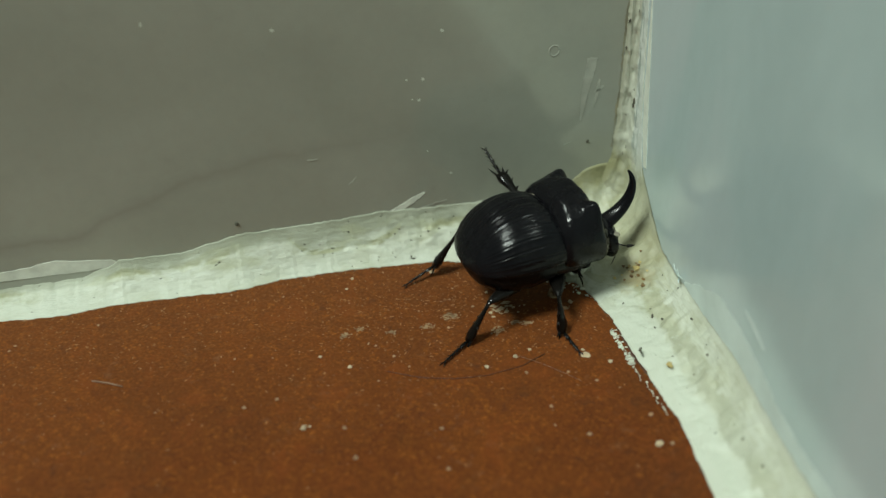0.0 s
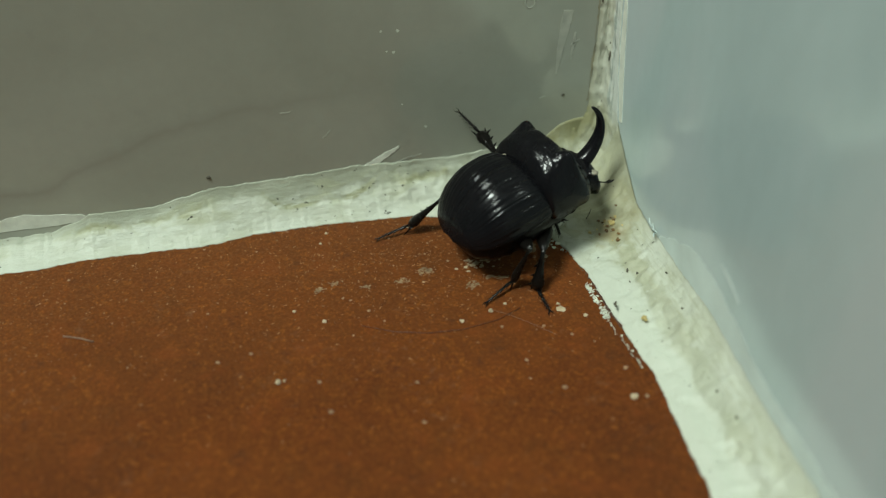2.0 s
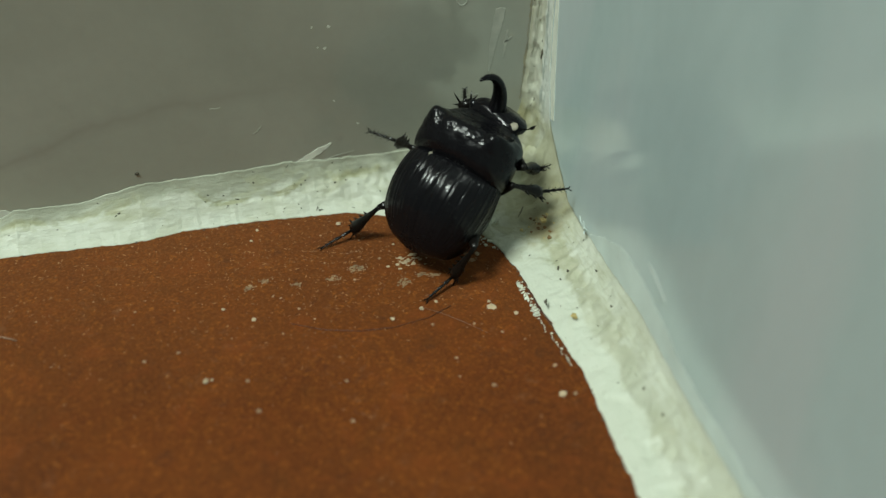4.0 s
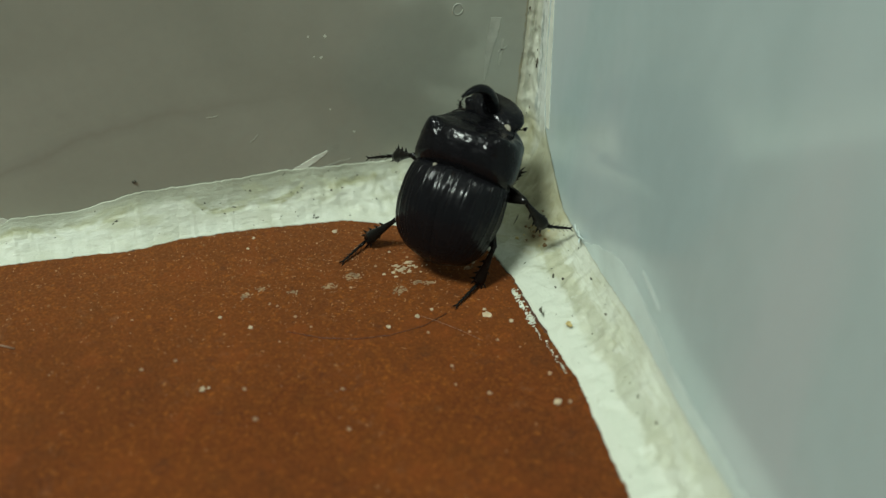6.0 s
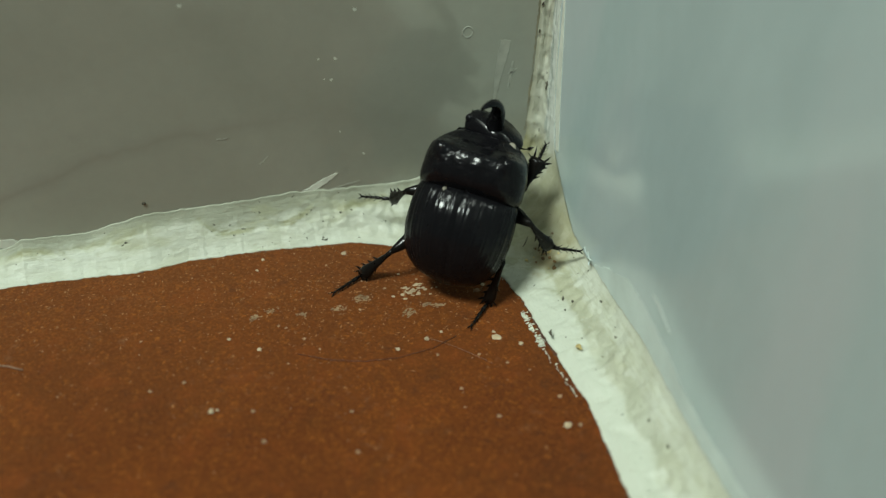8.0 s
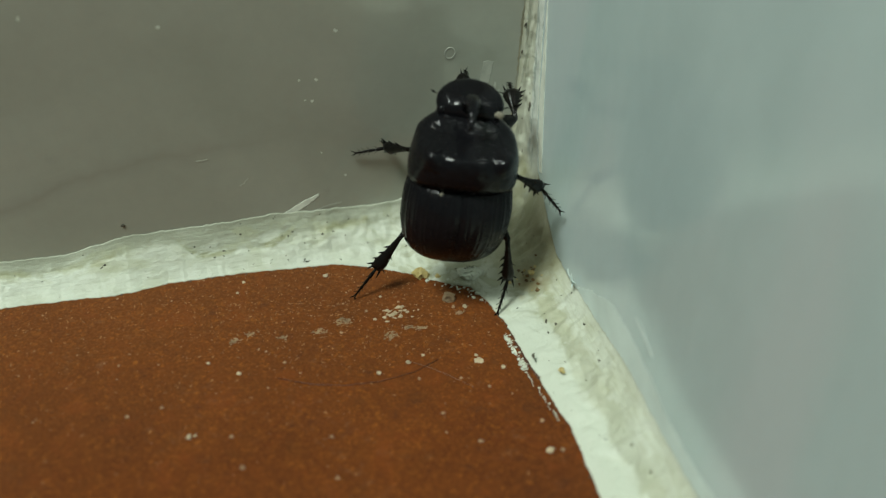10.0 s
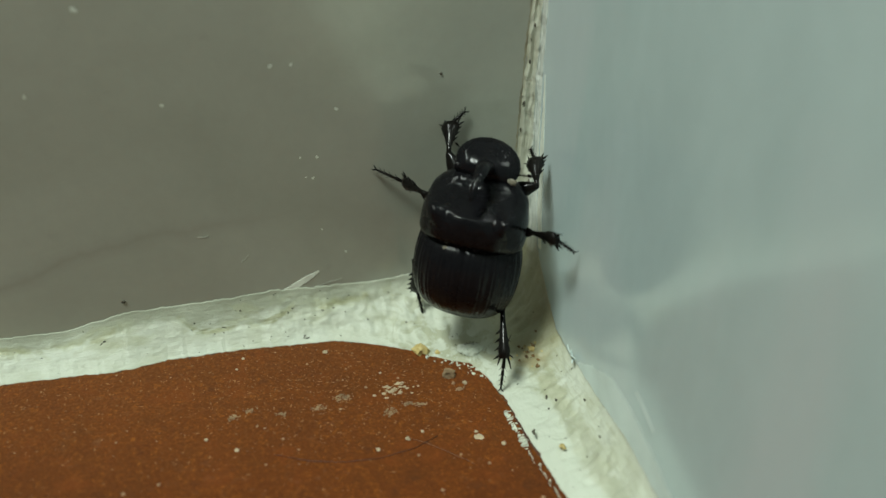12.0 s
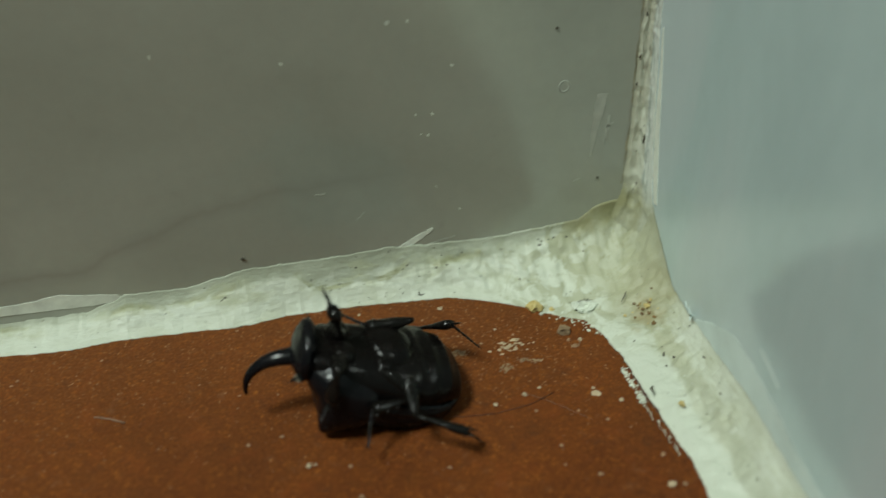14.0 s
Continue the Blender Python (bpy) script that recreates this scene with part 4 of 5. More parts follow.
for k in range(28):
    speck(bm, "trim_side", -rng.uniform(5, 38), rng.uniform(0.15, 0.95), rng.uniform(0.02, 0.055), rng.uniform(1.2, 2.8), rng.uniform(-1.5, 1.5), k)
for y, u, r in ((-14.3, 0.62, 0.11), (-15.0, 0.55, 0.10), (-13.5, 0.60, 0.08), (-15.6, 0.66, 0.09), (-16.8, 0.22, 0.09), (-13.3, 0.12, 0.07), (-19.0, 0.66, 0.06), (-20.8, 0.30, 0.09), (-28.5, 0.45, 0.12), (-31.0, 0.40, 0.12)):
    speck(bm, "trim_side", y, u, r, 1.9, rng.uniform(-0.5, 0.5), y)
for k in range(13):
    speck(bm, "trim_corner", rng.uniform(6, 36), rng.uniform(0.25, 0.95), rng.uniform(0.025, 0.06), rng.uniform(1.5, 5.0), rng.gauss(0, 0.15), k)
for z, u, r in ((22.0, 0.85, 0.09), (18.6, 0.88, 0.09), (16.2, 0.92, 0.08), (11.8, 0.40, 0.13), (11.4, 0.42, 0.10), (25.0, 0.7, 0.08)):
    speck(bm, "trim_corner", z, u, r, 2.2, 0.1, z)
for k in range(70):
    if k % 2:
        x = -rng.uniform(7, 50)
        chip(bm, (x, -float(np.interp(x, BACK_FX, BACK_W)) - rng.uniform(0.0, 0.15), 0.03), (0, -0.3, 1), rng.uniform(0.02, 0.055), rng.uniform(1.5, 3.5), rng.uniform(-0.4, 0.4), k)
    else:
        y = -rng.uniform(10, 34)
        chip(bm, (-float(np.interp(y, SIDE_FY, SIDE_W)) - rng.uniform(0.0, 0.15), y, 0.03), (-0.3, 0, 1), rng.uniform(0.02, 0.06), rng.uniform(1.5, 3.5), 1.4, k)
thing("sealant_grit", bm, DARK_CRUMB, "dark grit stuck in the cream sealant", "grit", kind="stuff", smooth=False)
bm = bmesh.new()
rod(bm, [(-5.0, -18.35, 0.75), (-5.0, -18.0, 0.8), (-4.8, -17.75, 0.8)], [0.05, 0.13, 0.04], 7, 0.5)
thing("grit", bm, DARK_CRUMB, "black chip lying on the sealant bead", "grit")

bm = bmesh.new()
rod(bm, [(-3.9, -7.9, 0.9), (-3.5, -7.45, 1.05), (-3.2, -7.0, 1.15)], [0.02, 0.05, 0.02], 6)
thing("splinter", bm, DARK_CRUMB, "thin dark splinter lying in the sealed corner", "splinter")
bm = bmesh.new()
crumb(bm, -3.45, -20.05, 0.85, 0.24, 0.6, 4.4)
thing("yellow_crumb", bm, GOLD_CRUMB, "small yellow crumb stuck on the sealant bead", "crumb", smooth=False)

# ochre crumbs of soil caught where the beads meet
rng = random.Random(8)
for mat, count, label in ((GOLD_CRUMB, 10, "ochre crumbs of soil caught in the sealed corner"), (SOIL, 16, "brown grains of soil caught in the sealed corner")):
    bm = bmesh.new()
    for k in range(count):
        p = SURFACE["trim_side"](-9.2 + rng.gauss(0, 0.7), min(0.9, max(0.1, 0.47 + rng.gauss(0, 0.09))), 0.02)
        crumb(bm, *p, min(0.26, 0.06 * math.exp(abs(rng.gauss(0, 0.7)))), 0.6, k * 1.3)
    thing("soil_crumbs", bm, mat, label, "soil", kind="stuff", smooth=False)

# marks on the grey wall tile
for i, (x, z, r) in enumerate(((-33.3, 28.7, 0.26), (-20.5, 23.4, 0.19), (-19.0, 23.4, 0.17), (-15.8, 19.5, 0.17), (-17.4, 15.6, 0.15), (-18.7, 15.7, 0.09), (-17.8, 13.8, 0.13), (-18.3, 13.9, 0.08),
                               (-17.3, 9.0, 0.09), (-15.4, 6.6, 0.11), (-28.4, 21.1, 0.16), (-37.5, 22.7, 0.16))):
    bm = bmesh.new()
    flake(bm, blob(x, z, r * 0.9, 9, i, 1.0), 0.02, "y", i)
    thing("wall_speck", bm, SPLINTER, "tiny pale speck stuck to the grey tile", "speck", "specks on the wall", smooth=False)
for i, (x, z, r) in enumerate(((-7.7, 21.6, 0.10), (-3.8, 7.9, 0.11), (-33.3, 4.5, 0.14))):
    bm = bmesh.new()
    crumb(bm, x, -0.04, z, r, 0.5, i, "y")
    thing("wall_speck", bm, DARK_CRUMB, "tiny black speck stuck to the grey tile", "speck", "specks on the wall")
bm = bmesh.new()
ring = [(-6.95 + 0.40 * math.cos(a), -0.01, 16.65 + 0.46 * math.sin(a)) for a in (math.tau * k / 24 for k in range(25))]
rod(bm, ring, [0.055] * 25, 6, 0.4, (0, 1, 0))
thing("drip_ring", bm, SMEAR, "small pale ring dried on the grey tile", "ring")
bm = bmesh.new()
stroke(bm, [(-3.75, 15.6), (-4.0, 14.2), (-4.3, 12.2), (-4.5, 10.0)], [0.42, 0.40, 0.26, 0.05], 0.02, "y", 2)
stroke(bm, [(-3.1, 13.6), (-3.2, 12.4), (-3.35, 11.2)], [0.08, 0.12, 0.04], 0.02, "y", 3)
stroke(bm, [(-2.7, 12.9), (-3.4, 12.5)], [0.06, 0.05], 0.02, "y", 4)
thing("wall_smear", bm, SMEAR, "pale dried smear on the grey tile", "smear", smooth=False)
bm = bmesh.new()
stroke(bm, [(-17.7, 5.0), (-18.8, 4.35), (-20.6, 3.3)], [0.10, 0.26, 0.32], 0.03, "y", 5)
thing("sealant_splinter", bm, WHITE_FILM, "pale splinter of sealant on the tile", "smear", smooth=False)
for i, pts in enumerate(([(-23.2, 7.5), (-23.5, 7.1), (-23.9, 6.8)], [(-26.2, 9.65), (-27.0, 9.6)], [(-5.9, 7.9), (-5.3, 8.0)], [(-15.9, 3.95), (-17.2, 3.7), (-18.4, 3.4)])):
    bm = bmesh.new()
    stroke(bm, pts, [0.05] * len(pts), 0.02, "y", i)
    thing("scratch", bm, SMEAR, "short pale scratch on the grey tile", "scratch", "scratches on the wall", smooth=False)

# lifted lip of sealant film above the bead, with bare tile showing under it
bm = bmesh.new()
flake(bm, [(-140, 2.1), (-56, 2.1), (-50.2, 2.0), (-46, 1.9), (-44, 1.95), (-43, 2.2), (-43.6, 2.65), (-46, 3.0), (-47.9, 3.35), (-49.2, 3.25), (-50, 3.05), (-52, 2.95), (-56, 2.9), (-140, 2.9)], 0.035, "y", 6)
tagged(part("trim_film", bm, WHITE_FILM, None, "lifted lip of olive sealant film on the grey tile", False), kind="structure")

# thin film of sealant wiped along the side wall
bm = bmesh.new()
rows = []
for k in range(150):
    y = -13.5 - 0.22 * k
    lo = np.interp(y, SIDE_Y, SIDE_H) - 0.4
    hi = np.interp(y, [-46, -35.6, -32.5, -29.1, -27.4, -22.9, -19.3, -15, -13.5], [4.8, 4.9, 4.7, 4.9, 5.5, 6.2, 6.2, 3.8, 2.8]) + 0.25 * nz(y * 0.6, 3) + 0.12 * nz(y * 2.2, 5)
    rows.append([(0.1, y, lo), (-0.014, y, lo), (-0.014, y, (lo + hi) / 2), (-0.012, y, hi - 0.05), (0.004, y, hi)])
grid(bm, rows)
tagged(part("trim_film", bm, SMEAR_PALE, None, "thin wiped film of sealant on the pale tile", False), kind="structure")
bm = bmesh.new()
stroke(bm, [(-23.2, 8.0), (-24.0, 7.9), (-24.9, 7.7), (-26.4, 7.2)], [0.12, 0.22, 0.20, 0.08], 0.012, "x", 7)
tagged(part("trim_film", bm, SMEAR_PALE, None, "short wiped streak of sealant on the pale tile", False), kind="structure")
bm = bmesh.new()
stroke(bm, [(-1.9, 21.5), (-2.1, 19.5), (-2.4, 16), (-2.6, 13), (-3.0, 10), (-3.7, 7)], [0.04, 0.15, 0.35, 0.5, 0.5, 0.3], 0.05, "x", 4)
tagged(part("trim_streak", bm, WHITE_FILM, None, "white streak of sealant beside the corner bead", False), kind="structure")
bm = bmesh.new()
stroke(bm, [(-1.45, 18.5), (-1.6, 16), (-1.8, 13), (-2.1, 10.5)], [0.04, 0.09, 0.12, 0.05], 0.08, "x", 9)
tagged(part("trim_streak", bm, WHITE_FILM, None, "white streak of sealant beside the corner bead", False), kind="structure")
bm = bmesh.new()
edge = [(-float(np.interp(z, UP_Z, UP_A)) - 0.12 + 0.08 * nz(z * 0.7, 31), z) for z in np.linspace(7.0, 60, 70)]
stroke(bm, edge, [max(0.02, 0.05 + 0.12 * nz(k * 0.31, 17)) for k in range(70)], 0.015, "y", 12)
tagged(part("trim_grime", bm, EDGE_GRIME, None, "dark line of grime along the corner bead", False), kind="structure")

# ------------------------------------------------------------------ movement
# seconds, place of the body's origin (mm), way ahead, way to its back, nod of the head (degrees)
BODY = [
    (0.0, (-10.0, -8.55, 2.75), (0.975, 0.217, -0.055), (0.048, 0.036, 0.998), -14),
    (0.5, (-10.0, -8.4, 3.05), (0.966, 0.259, -0.001), (0.010, -0.10, 0.993), -11),
    (1.0, (-10.0, -8.3, 3.05), (0.955, 0.292, 0.042), (-0.038, -0.11, 0.993), -13),
    (1.5, (-9.7, -8.2, 3.05), (0.953, 0.283, 0.110), (-0.105, -0.11, 0.988), -11),
    (2.0, (-9.1, -8.6, 2.7), (0.931, 0.325, 0.164), (-0.165, -0.024, 0.986), -13),
    (2.5, (-8.8, -8.3, 2.9), (0.865, 0.402, 0.301), (-0.271, -0.131, 0.954), -9),
    (3.0, (-8.2, -7.2, 3.5), (0.764, 0.437, 0.474), (-0.383, -0.284, 0.879), -3),
    (5.5, (-8.3, -8.1, 7.0), (0.422, 0.511, 0.748), (-0.369, -0.650, 0.665), 14),
    (6.0, (-7.6, -7.6, 5.6), (0.500, 0.529, 0.684), (-0.414, -0.548, 0.726), 19),
    (6.5, (-8.0, -7.1, 4.8), (0.512, 0.593, 0.621), (-0.342, -0.518, 0.795), 20),
    (7.0, (-8.0, -7.2, 4.6), (0.492, 0.583, 0.642), (-0.359, -0.536, 0.776), 5),
    (7.5, (-8.1, -7.2, 4.6), (0.473, 0.604, 0.643), (-0.334, -0.551, 0.775), 5),
    (10.0, (-7.9, -6.4, 10.7), (0.158, 0.185, 0.968), (-0.194, -0.956, 0.219), 10),
    (10.5, (-7.1, -5.7, 11.1), (0.153, 0.134, 0.979), (-0.235, -0.957, 0.173), 10),
    (11.0, (-7.0, -5.1, 11.0), (0.180, 0.181, 0.974), (-0.226, -0.951, 0.212), 10),
    (11.5, (-5.7, -4.6, 11.2), (0.18, 0.125, 0.976), (-0.29, -0.94, 0.17), 13),
    (12.0, (-5.7, -4.9, 11.05), (0.175, 0.128, 0.976), (-0.451, -0.871, 0.195), 20),
    (12.1, (-6.0, -5.0, 10.9), (0.15, 0.15, 0.975), (-0.44, -0.87, 0.20), 20),
    (12.2, (-13.2, -6.0, 9.6), (-0.26, 0.40, 0.88), (-0.20, -0.90, 0.36), 6),
    (12.25, (-19.0, -9.0, 8.5), (-0.80, 0.10, 0.60), (-0.55, -0.50, -0.65), 2),
    (12.3, (-23.0, -11.9, 5.9), (-0.980, 0.109, 0.167), (-0.143, 0.201, -0.969), -2),
    (12.4, (-24.0, -13.9, 5.6), (-0.953, -0.058, 0.298), (-0.295, -0.056, -0.954), -2),
    (12.5, (-23.6, -13.1, 5.5), (-0.937, -0.100, 0.336), (-0.325, -0.109, -0.939), -2),
    (13.0, (-24.6, -13.5, 5.55), (-0.952, -0.042, 0.304), (-0.303, -0.033, -0.952), -10),
    (13.5, (-24.3, -13.8, 5.6), (-0.936, -0.008, 0.352), (-0.351, -0.072, -0.934), -17),
    (14.0, (-24.25, -14.0, 5.6), (-0.922, -0.041, 0.384), (-0.383, -0.043, -0.923), -23),
]
# seconds, toe and ankle in the room, knee in the body's space (mm), until the beetle falls
STANCE = {
    "LM": [
        (0.5, -12.61, -0.3, 8.65, -11.89, -2.53, 7.55, -3.45, 0.01, 3.65),
        (1, -13.03, -0.3, 8.57, -12.02, -1.93, 6.47, -3.79, 0.13, 3.48),
        (1.5, -13.02, -0.3, 8.45, -11.65, -1.84, 6.59, -3.67, 0.21, 3.54),
        (2, -12.99, -0.3, 8.14, -11.25, -1.88, 6.43, -3.69, 0.32, 3.53),
        (2.5, -12.87, -0.3, 7.72, -11.18, -1.59, 6.12, -3.98, 0.65, 3.31),
        (3, -13.81, -0.3, 7.38, -11.79, -1.43, 6.07, -3.96, 0.44, 3.35),
        (5.5, -16.22, -2.2, 2.38, -14.3, -3.18, 4.11, -5.48, -1.41, -0.34),
        (6, -14.9, -2.2, 5.35, -12.77, -3.6, 6.24, -4.33, 0.11, 2.84),
        (6.5, -16.2, -2.2, 3.87, -13.45, -2.93, 4.16, -4.77, -0.99, 1.79),
        (7.5, -16.56, -2.2, 4.06, -13.76, -3.23, 4.02, -4.72, -0.77, 1.76),
        (10, -15.06, -0.3, 8.73, -12.15, -0.63, 9.13, -3.43, -0.12, -2.44),
        (10.5, -13.41, -0.3, 14.09, -11.54, -2.37, 13.39, -4.12, 2.2, 1.29),
        (11, -16.11, -0.3, 9.76, -13.19, -0.64, 9.73, -3.88, -1.05, -1.92),
        (11.5, -10.25, -0.3, 15.57, -8.78, -0.33, 13.96, -3.56, 3.11, 0.45),
        (12, -13.05, -0.3, 14.2, -10.77, -1.23, 13.17, -4.37, 2.14, 2.07),
    ],
    "LH": [
        (0.5, -20.52, -5.74, 0.2, -17.87, -4.72, 0.96, -4.51, -5.32, 1.26),
        (1, -20.84, -5.89, 0.2, -18.06, -5.01, 1.16, -4.27, -5.38, 1.79),
        (1.5, -20.83, -5.75, 0.2, -17.93, -5.06, 0.96, -4.07, -5.35, 1.9),
        (2, -20.8, -5.62, 0.2, -17.85, -5.18, 0.86, -4.3, -5.13, 2.03),
        (2.5, -21.05, -6.11, 0.2, -18.07, -5.54, 0.56, -4.32, -5.19, 1.96),
        (3, -21.11, -6.31, 0.2, -17.99, -5.7, 0.35, -4.11, -5.61, 2.21),
        (5.5, -16.25, -9.75, 0.2, -15.42, -8.99, 2.8, -4.32, -4.03, 3.18),
        (6, -18.3, -8.52, 0.2, -15.89, -6.8, 0.68, -4.17, -4.8, 1.29),
        (6.5, -19.36, -9.52, 0.2, -16.91, -7.62, 0.49, -3.94, -5.47, 1.97),
        (7.5, -20, -9.32, 0.2, -17.3, -7.78, 0.35, -4.3, -5.37, 1.98),
        (10, -16.55, -7.88, 0.2, -14.55, -7.53, 2.59, -3.45, -5.78, 0.7),
        (10.5, -16.03, -7.33, 0.2, -13.88, -7.35, 2.7, -3.3, -6.21, 1.04),
        (11, -15.79, -7.2, 0.2, -13.53, -7.37, 2.51, -3.2, -6.28, 1.22),
        (11.5, -13.37, -5.89, 0.4, -11.59, -5.78, 2.87, -3.67, -5.6, 1.91),
        (12, -9.41, -2.6, 0.49, -9.97, -2.24, 3.39, -4.59, -4.56, -0.07),
    ],
    "RH": [
        (0.5, -19.3, -15.36, 0.2, -17.05, -13.51, 0.32, 3.63, -6.18, 0.84),
        (1, -19.24, -15.52, 0.2, -16.94, -13.7, 0.33, 3.48, -6.05, 0.93),
        (1.5, -17.47, -15.18, 0.2, -14.69, -13.94, 0.42, 4.63, -4.61, 1.51),
        (2, -14.05, -15, 0.2, -11.56, -13.6, 0.79, 5.14, -3.15, 2.06),
        (2.5, -14.25, -15.23, 0.2, -11.73, -13.89, 0.35, 4.81, -3.69, 2.26),
        (3, -14.44, -15.51, 0.2, -11.38, -13.36, 0.35, 4.91, -4.66, 3.23),
        (5.5, -10.85, -14.35, 0.2, -9.63, -14.6, 2.24, 3.49, -4.64, 4.09),
        (6, -10.8, -15.46, 0.2, -8.54, -13.64, 0.4, 4.18, -4.34, 2.28),
        (6.5, -10.7, -16.88, 0.2, -9.21, -14.36, 0.3, 3.58, -5.24, 3.54),
        (7, -10.7, -16.88, 0.2, -9.21, -14.36, 0.3, 3.58, -5.24, 3.54),
        (7.5, -10.34, -15.33, 0.2, -8.42, -13.24, 0.37, 3.98, -3.85, 2.86),
        (10, -5.91, -12.25, 0.3, -4.99, -11.46, 2.87, 4.17, -4.39, 3.24),
        (10.5, -5.6, -12.24, 0.3, -5.14, -12.17, 3.16, 3.63, -4.78, 3.38),
        (11, -5.71, -12.42, 0.3, -4.65, -10.03, 1.65, 3.76, -5.84, 2.31),
        (11.5, -5.77, -12.41, 0.3, -5.31, -12.14, 3.18, 3.13, -5.8, 3.22),
        (12, -5.75, -12.45, 0.3, -5.55, -12.26, 3.26, 3.31, -5.59, 2.64),
    ],
    "RM": [
        (0.5, -9.22, -16.48, 0.2, -9.81, -14.19, 0.35, 4.87, -1.25, 1.02),
        (1, -9.24, -16.45, 0.2, -9.89, -14.07, 0.45, 4.99, -1.3, 1.03),
        (1.5, -9.24, -16.71, 0.2, -9.78, -14.09, 0.43, 5.23, -1.4, 1.11),
        (2, -9.72, -16.8, 0.2, -9.97, -14.47, 0.33, 4.82, -1.82, 0.97),
        (2.5, -7.58, -15.65, 0.2, -7.45, -13.25, 0.76, 4.93, -1.12, 1.53),
        (3, -0.6, -10.65, 4.15, -3.5, -10.48, 4.54, 4.35, 0.79, 2.64),
        (5.5, -0.6, -9.09, 7.12, -2.68, -10.74, 7.35, 4.36, 1.17, 2.67),
        (6, -0.6, -11.96, 3.04, -2.99, -12.19, 3.91, 5.15, -0.31, 2.19),
        (6.5, -0.6, -9.63, 5.49, -3.4, -9.56, 5.6, 3.95, 0.33, 3.23),
        (7, -0.6, -9.63, 5.49, -3.4, -9.56, 5.6, 3.95, 0.33, 3.23),
        (7.5, -0.6, -11.9, 2.96, -3.01, -11.42, 3.44, 4.87, -0.72, 2.5),
        (10, -0.6, -10.16, 7.6, -2.11, -9.19, 9.52, 4.08, 0.67, 3.21),
        (10.5, -0.6, -9.92, 10.34, -1.27, -7.59, 9.95, 4.25, 0.76, 2.59),
        (11, -0.6, -10.09, 10.47, -1.18, -7.59, 10.13, 4.19, 0.91, 3.1),
        (11.5, -0.6, -10.75, 10.93, -0.58, -7.84, 10.42, 4.36, 1.36, 3.84),
        (12, -0.6, -11.96, 12.06, -2.29, -12.51, 13.76, 4.33, 1.38, 3.15),
    ],
    "LF": [
        (0, -6.4, -4.2, 3.6, -7.21, -5.46, 3.61, -0.42, 2.71, 2.83),
        (2, -6.08, -3.72, 4.24, -6.8, -5.04, 4.19, -1.13, 2.68, 3.11),
        (5.5, -6.9, -1.2, 9.6, -7.26, -2.64, 9.38, -2.95, 5.11, 0.24),
        (6.5, -6.8, -1.1, 8.8, -7.16, -2.46, 8.29, -2.68, 4.39, 2.53),
        (7.5, -6.7, -1, 8, -7.1, -2.4, 7.63, -2.68, 4.93, 1.95),
        (10, -5.64, -0.3, 15.17, -6.1, -1.87, 15.28, -1.24, 4.46, -1.69),
        (10.5, -5.77, -0.3, 16.03, -7.56, -0.71, 15.89, -2.95, 3.7, -1.78),
        (11, -7.82, -0.3, 15, -8.76, -1.52, 14.67, -2.78, 3.99, 0.48),
        (11.5, -2.99, -0.3, 18.03, -4.82, -0.35, 17.68, -1.84, 5.47, -0.96),
        (12, -5.48, -0.3, 18.62, -6.97, -0.49, 17.52, -3.28, 4.97, 0.03),
    ],
    "RF": [
        (0, -6.8, -9.6, 0.9, -7.36, -9.41, 2.28, 1.26, 0.92, 2.01),
        (2, -6.6, -9.4, 1, -7.07, -9.16, 2.4, 1.89, 0.78, 1.84),
        (2.5, -2.5, -10.5, 6.49, -3.31, -9.4, 5.51, 3.9, 2.78, 2.39),
        (3, -2.5, -10.69, 6.64, -3.11, -9.2, 5.55, 4.41, 2.23, 2.45),
        (5.5, -2.5, -7.6, 8.3, -3.96, -7.9, 8.42, 3.89, 3.52, 1.78),
        (6, -3.2, -6.02, 6.02, -3.8, -6.78, 5.65, 2.4, 1.6, -1.6),
        (6.5, -2, -6.23, 7.97, -2.6, -7.03, 7.4, 3.72, 2.49, -0.57),
        (7, -2, -5.69, 7.59, -2.6, -6.48, 7.01, 3.33, 2.75, -1.12),
        (7.5, -2, -6.09, 7.7, -2.6, -6.64, 7.01, 3.61, 2.61, -0.95),
        (10, -2.38, -1.2, 14.31, -2.71, -2.89, 14.32, 4.03, 3.64, -1.24),
        (10.5, -1.6, -0.84, 14.94, -1.93, -2.59, 15.05, 3.94, 3.25, -1.54),
        (11, -1.4, -1.63, 16.47, -2.03, -2.96, 16.21, 3.41, 4.65, 0.11),
        (11.5, -1.2, -1.67, 16.49, -1.14, -3.15, 16.45, 3.82, 4.91, 0.54),
        (12, -1.2, -2.96, 15.95, -1.3, -4.44, 15.74, 3.87, 4.27, 0.88),
    ],
}
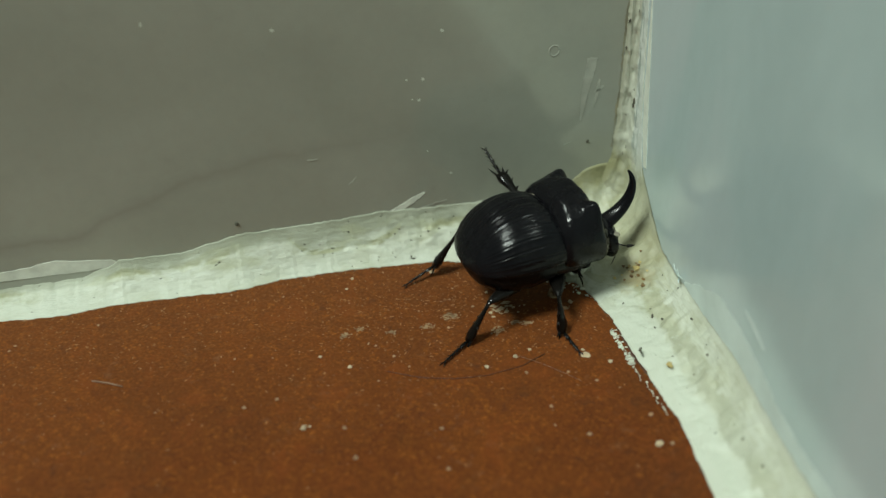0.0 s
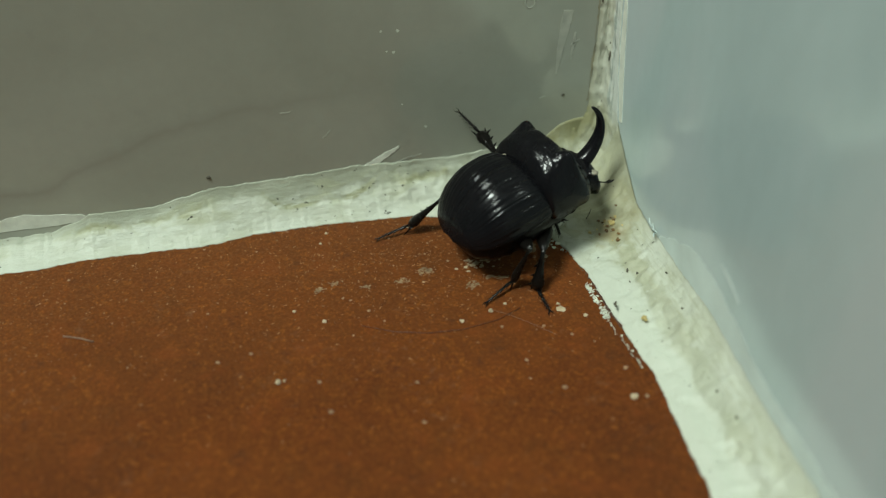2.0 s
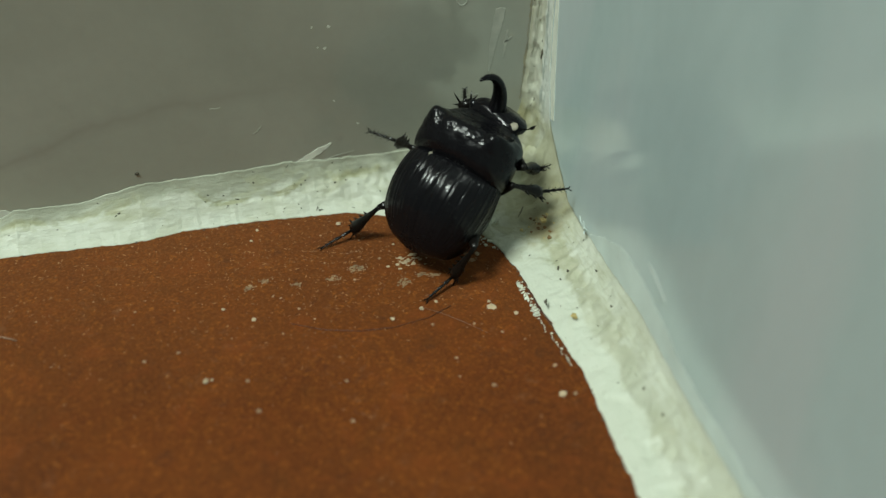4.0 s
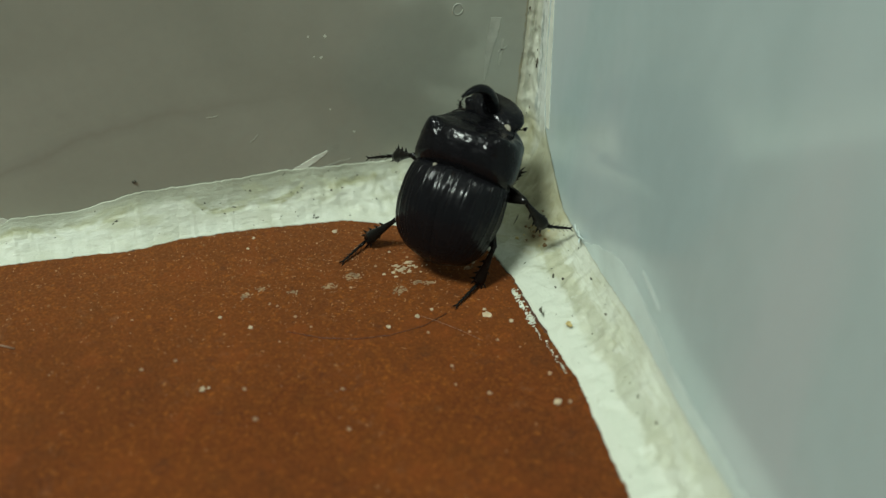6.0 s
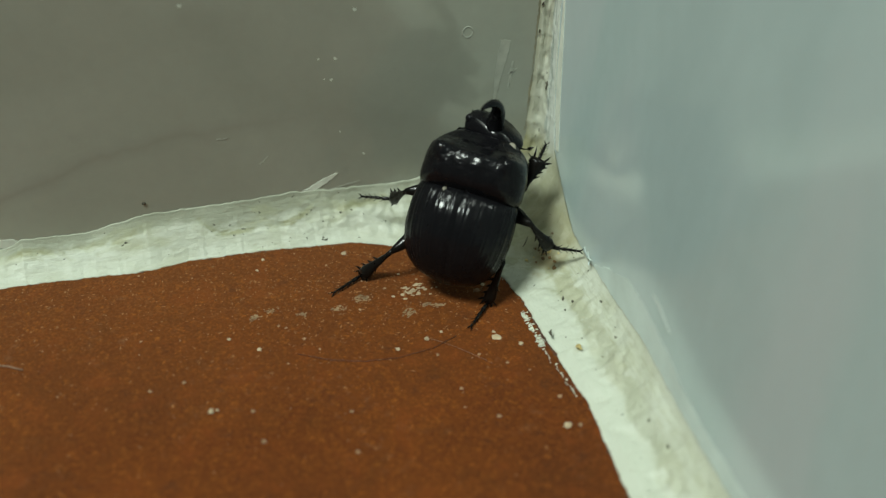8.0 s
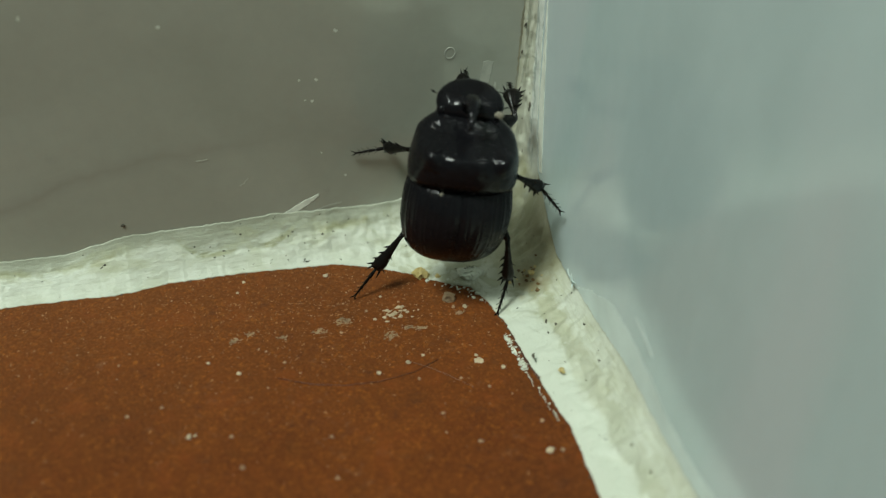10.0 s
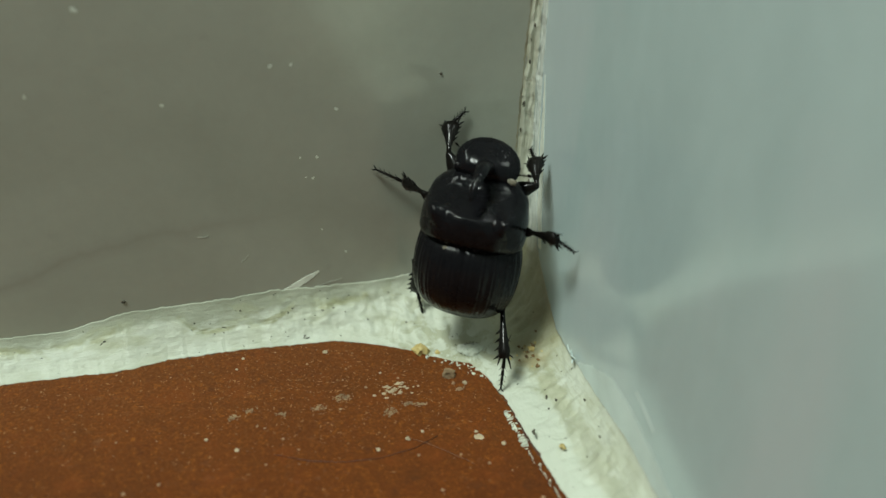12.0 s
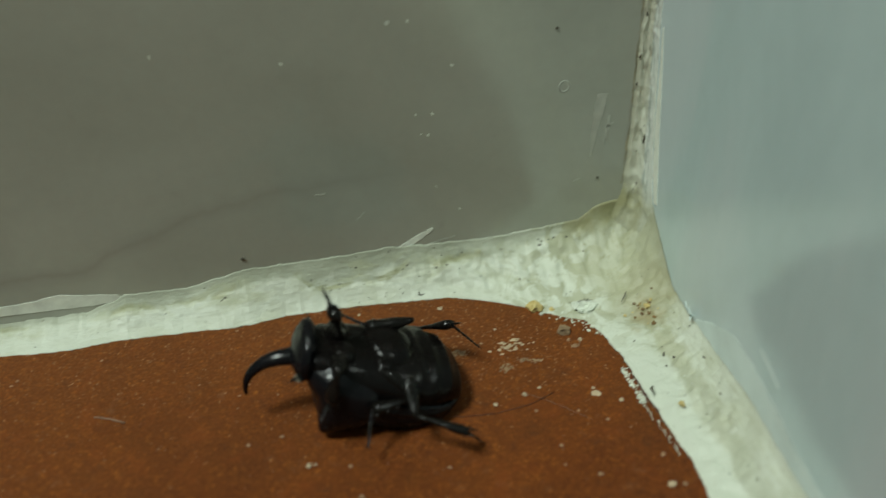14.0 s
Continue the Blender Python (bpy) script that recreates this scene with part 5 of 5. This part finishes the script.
# seconds, toe, ankle and knee in the body's space (mm), once it lies on its back
LYING = {
    "LF": [
        (12.3, -2, 6.6, -0.6, -1.61, 5.16, -0.51, -3.78, 4.38, 0.9),
        (12.5, 0.43, 7.59, -2.14, 1, 6.22, -1.89, 0.23, 4.03, -0.51),
        (13, 0.76, 5, -2.54, 1.93, 4.06, -2.47, 0.44, 2.84, -0.58),
        (13.5, 1.11, 5.2, -3.13, 1.96, 4.17, -2.46, 0.49, 3.07, -0.48),
        (14, 0.09, 5.38, -3.74, 1.04, 4.45, -2.75, 0.55, 3.1, -0.46),
    ],
    "RF": [
        (12.3, 2.8, 5.6, -0.6, 2.13, 4.27, -0.43, 4.03, 3.61, 1.38),
        (12.5, 4.4, 4.6, 2.4, 3.4, 3.71, 1.72, 3.75, 2.12, -0.43),
        (13, 4.6, 4.2, 3, 3.59, 3.43, 2.2, 3.85, 3.46, -0.49),
        (13.5, 4.7, 4.1, 3.3, 3.7, 3.36, 2.46, 3.94, 3.62, -0.22),
        (14, 4.8, 4, 3.6, 3.81, 3.3, 2.72, 4.01, 3.7, 0.05),
    ],
    "LM": [
        (12.3, -3.2, 1.9, -6.5, -1.87, 1.18, -4.39, -2.34, -1.38, -2.35),
        (12.5, -0.61, 2.52, -3.04, 1.93, 3, -3.35, -0.02, 1.92, -0.92),
        (13, -3.4, 2.6, 0.2, -1.75, 0.61, -0.04, -1.48, -2.34, -1.5),
        (13.5, -3.4, 2.5, 0.3, -1.73, 0.53, -0.01, -1.46, -2.48, -1.32),
        (14, -3.4, 2.5, 0.3, -1.73, 0.53, -0.01, -1.46, -2.48, -1.32),
    ],
    "RM": [
        (12.3, 5.5, 1, 1, 3.05, 0.5, 0.29, 3.86, -2.69, 0.01),
        (12.5, 6, 0.4, 4, 4.04, 0.29, 2.3, 3.59, -2.82, 1.28),
        (13, 5.9, 0.2, 4.2, 3.99, 0.16, 2.44, 3.47, -2.87, 1.26),
        (13.5, 6.05, 0.4, 4.3, 4.13, 0.3, 2.55, 3.63, -2.76, 1.41),
        (14, 6.2, 0.6, 4.4, 4.28, 0.43, 2.66, 3.78, -2.64, 1.55),
    ],
    "LH": [
        (12.3, -3, -3.8, -3.6, -1.61, -1.65, -2.04, -5.15, -2.78, -1.24),
        (12.5, -3.09, -8.6, -0.75, -2.08, -5.79, -1.01, -4.55, -4.72, 1.66),
        (13, -2.84, -7.36, 0.67, -1.43, -5.28, -0.73, -4.21, -4.32, 1.68),
        (13.5, -4.06, -8.59, -3.76, -4.13, -5.99, -1.71, -4.36, -5.16, 1.99),
        (14, -1.84, -8.49, 0.34, -2.04, -5.85, -1.07, -4.6, -4.6, 1.45),
    ],
    "RH": [
        (12.3, 4, -7.6, 2.6, 2.79, -5.06, 1.56, 5.53, -2.43, 1.65),
        (12.5, 2.69, -10.76, 2.1, 3.36, -7.97, 1.89, 5.18, -4.78, 0.9),
        (13, 2.72, -11.43, 0.09, 2.52, -8.81, 1.72, 4.72, -5.71, 1.65),
        (13.5, 5.25, -5.32, 4.3, 6.87, -3.9, 2.22, 5.55, -1.05, 0.09),
        (14, 6.18, -7.51, 2.94, 7.38, -5.4, 1.19, 5.52, -2.14, 1.77),
    ],
}


def blend(table, t, step=False):
    """Row values of a table at t, eased between its rows."""
    if t <= table[0][0]:
        return np.array(table[0][1:], float)
    for a, b in zip(table, table[1:]):
        if t <= b[0]:
            u = (t - a[0]) / (b[0] - a[0])
            if step and b[0] - a[0] > 0.8:
                u = min(1.0, max(0.0, (u - 0.3) / 0.3))
                u = u * u * (3 - 2 * u)
            return np.array(a[1:], float) * (1 - u) + np.array(b[1:], float) * u
    return np.array(table[-1][1:], float)


def body_pose(t):
    row = blend([(r[0], *r[1], *r[2], *r[3]) for r in BODY], t)
    y = Vector(row[3:6]).normalized()
    z = Vector(row[6:9])
    z = (z - y * z.dot(y)).normalized()
    m = Matrix((y.cross(z), y, z)).transposed().to_4x4()
    m.translation = Vector(row[:3])
    return m


def bone(a, b, hint):
    y = (b - a).normalized()
    z = (hint - y * hint.dot(y))
    z = z.normalized() if z.length > 1e-3 else y.orthogonal().normalized()
    m = Matrix((y.cross(z), y, z)).transposed().to_4x4()
    m.translation = a
    return m


def joints(key, t):
    """Toe, ankle and knee in the body's space."""
    m = body_pose(t)
    if t <= 12.1:
        if key[1] == "F" and 7.5 < t < 10.0:
            ends = [(e, *[v for p in joints(key, e) for v in p]) for e in (7.5, 10.0)]
            row = blend(ends, t)
            return Vector(row[:3]), Vector(row[3:6]), Vector(row[6:])
        row = blend(STANCE[key], t, True)
        back = m.inverted()
        return back @ Vector(row[:3]), back @ Vector(row[3:6]), Vector(row[6:])
    last = (12.1, *[v for p in joints(key, 12.1) for v in p])
    row = blend([last] + LYING[key], t)
    return Vector(row[:3]), Vector(row[3:6]), Vector(row[6:])


def leg_pose(key, t):
    """Poses of femur, tibia and tarsus: the first in the body's space, the others in the femur's."""
    coxa, femur, tibia = LEGS[key][:3]
    toe, ankle, knee = joints(key, t)
    knee = ankle + (knee - ankle).normalized() * tibia
    up = Vector((0, 0, 1))
    hip = knee + (Vector(coxa) - knee).normalized() * femur
    f = bone(hip, knee, up)
    s = bone(knee, ankle, up)
    g = bone(ankle, toe, up)
    return f, f.inverted() @ s, f.inverted() @ g


def metres(m):
    m = m.copy()
    m.translation = m.translation * MM
    return m


def motions():
    times = sorted({round(k * 0.1, 2) for k in range(141)} | {12.25, 12.35})
    walk(beetle, [(t, metres(body_pose(t))) for t in times])
    nods = [(r[0], r[4]) for r in BODY]
    turns = [(0.0, 0), (3.0, -4), (5.5, -14), (6.0, -20), (6.5, -23), (7.0, -28), (7.5, -28), (10.0, 0), (11.0, 0), (11.5, -8), (12.1, -5), (12.2, 0), (12.4, 6), (14.0, 6)]
    rolls = [(0.0, 0), (3.0, -4), (5.5, -8), (6.0, -9), (7.5, -9), (10.0, -4), (12.0, 0), (14.0, 0)]
    walk(heads[0], [(t, pose(0, 4.65 * MM, 2.4 * MM, float(blend(nods, t)[0]), float(blend(rolls, t)[0]), float(blend(turns, t)[0]))) for t in times])
    for key, pieces in limbs.items():
        poses = [(t, leg_pose(key, t)) for t in times]
        for i, piece in enumerate(pieces):
            walk(piece, [(t, metres(p[i])) for t, p in poses])


motions()
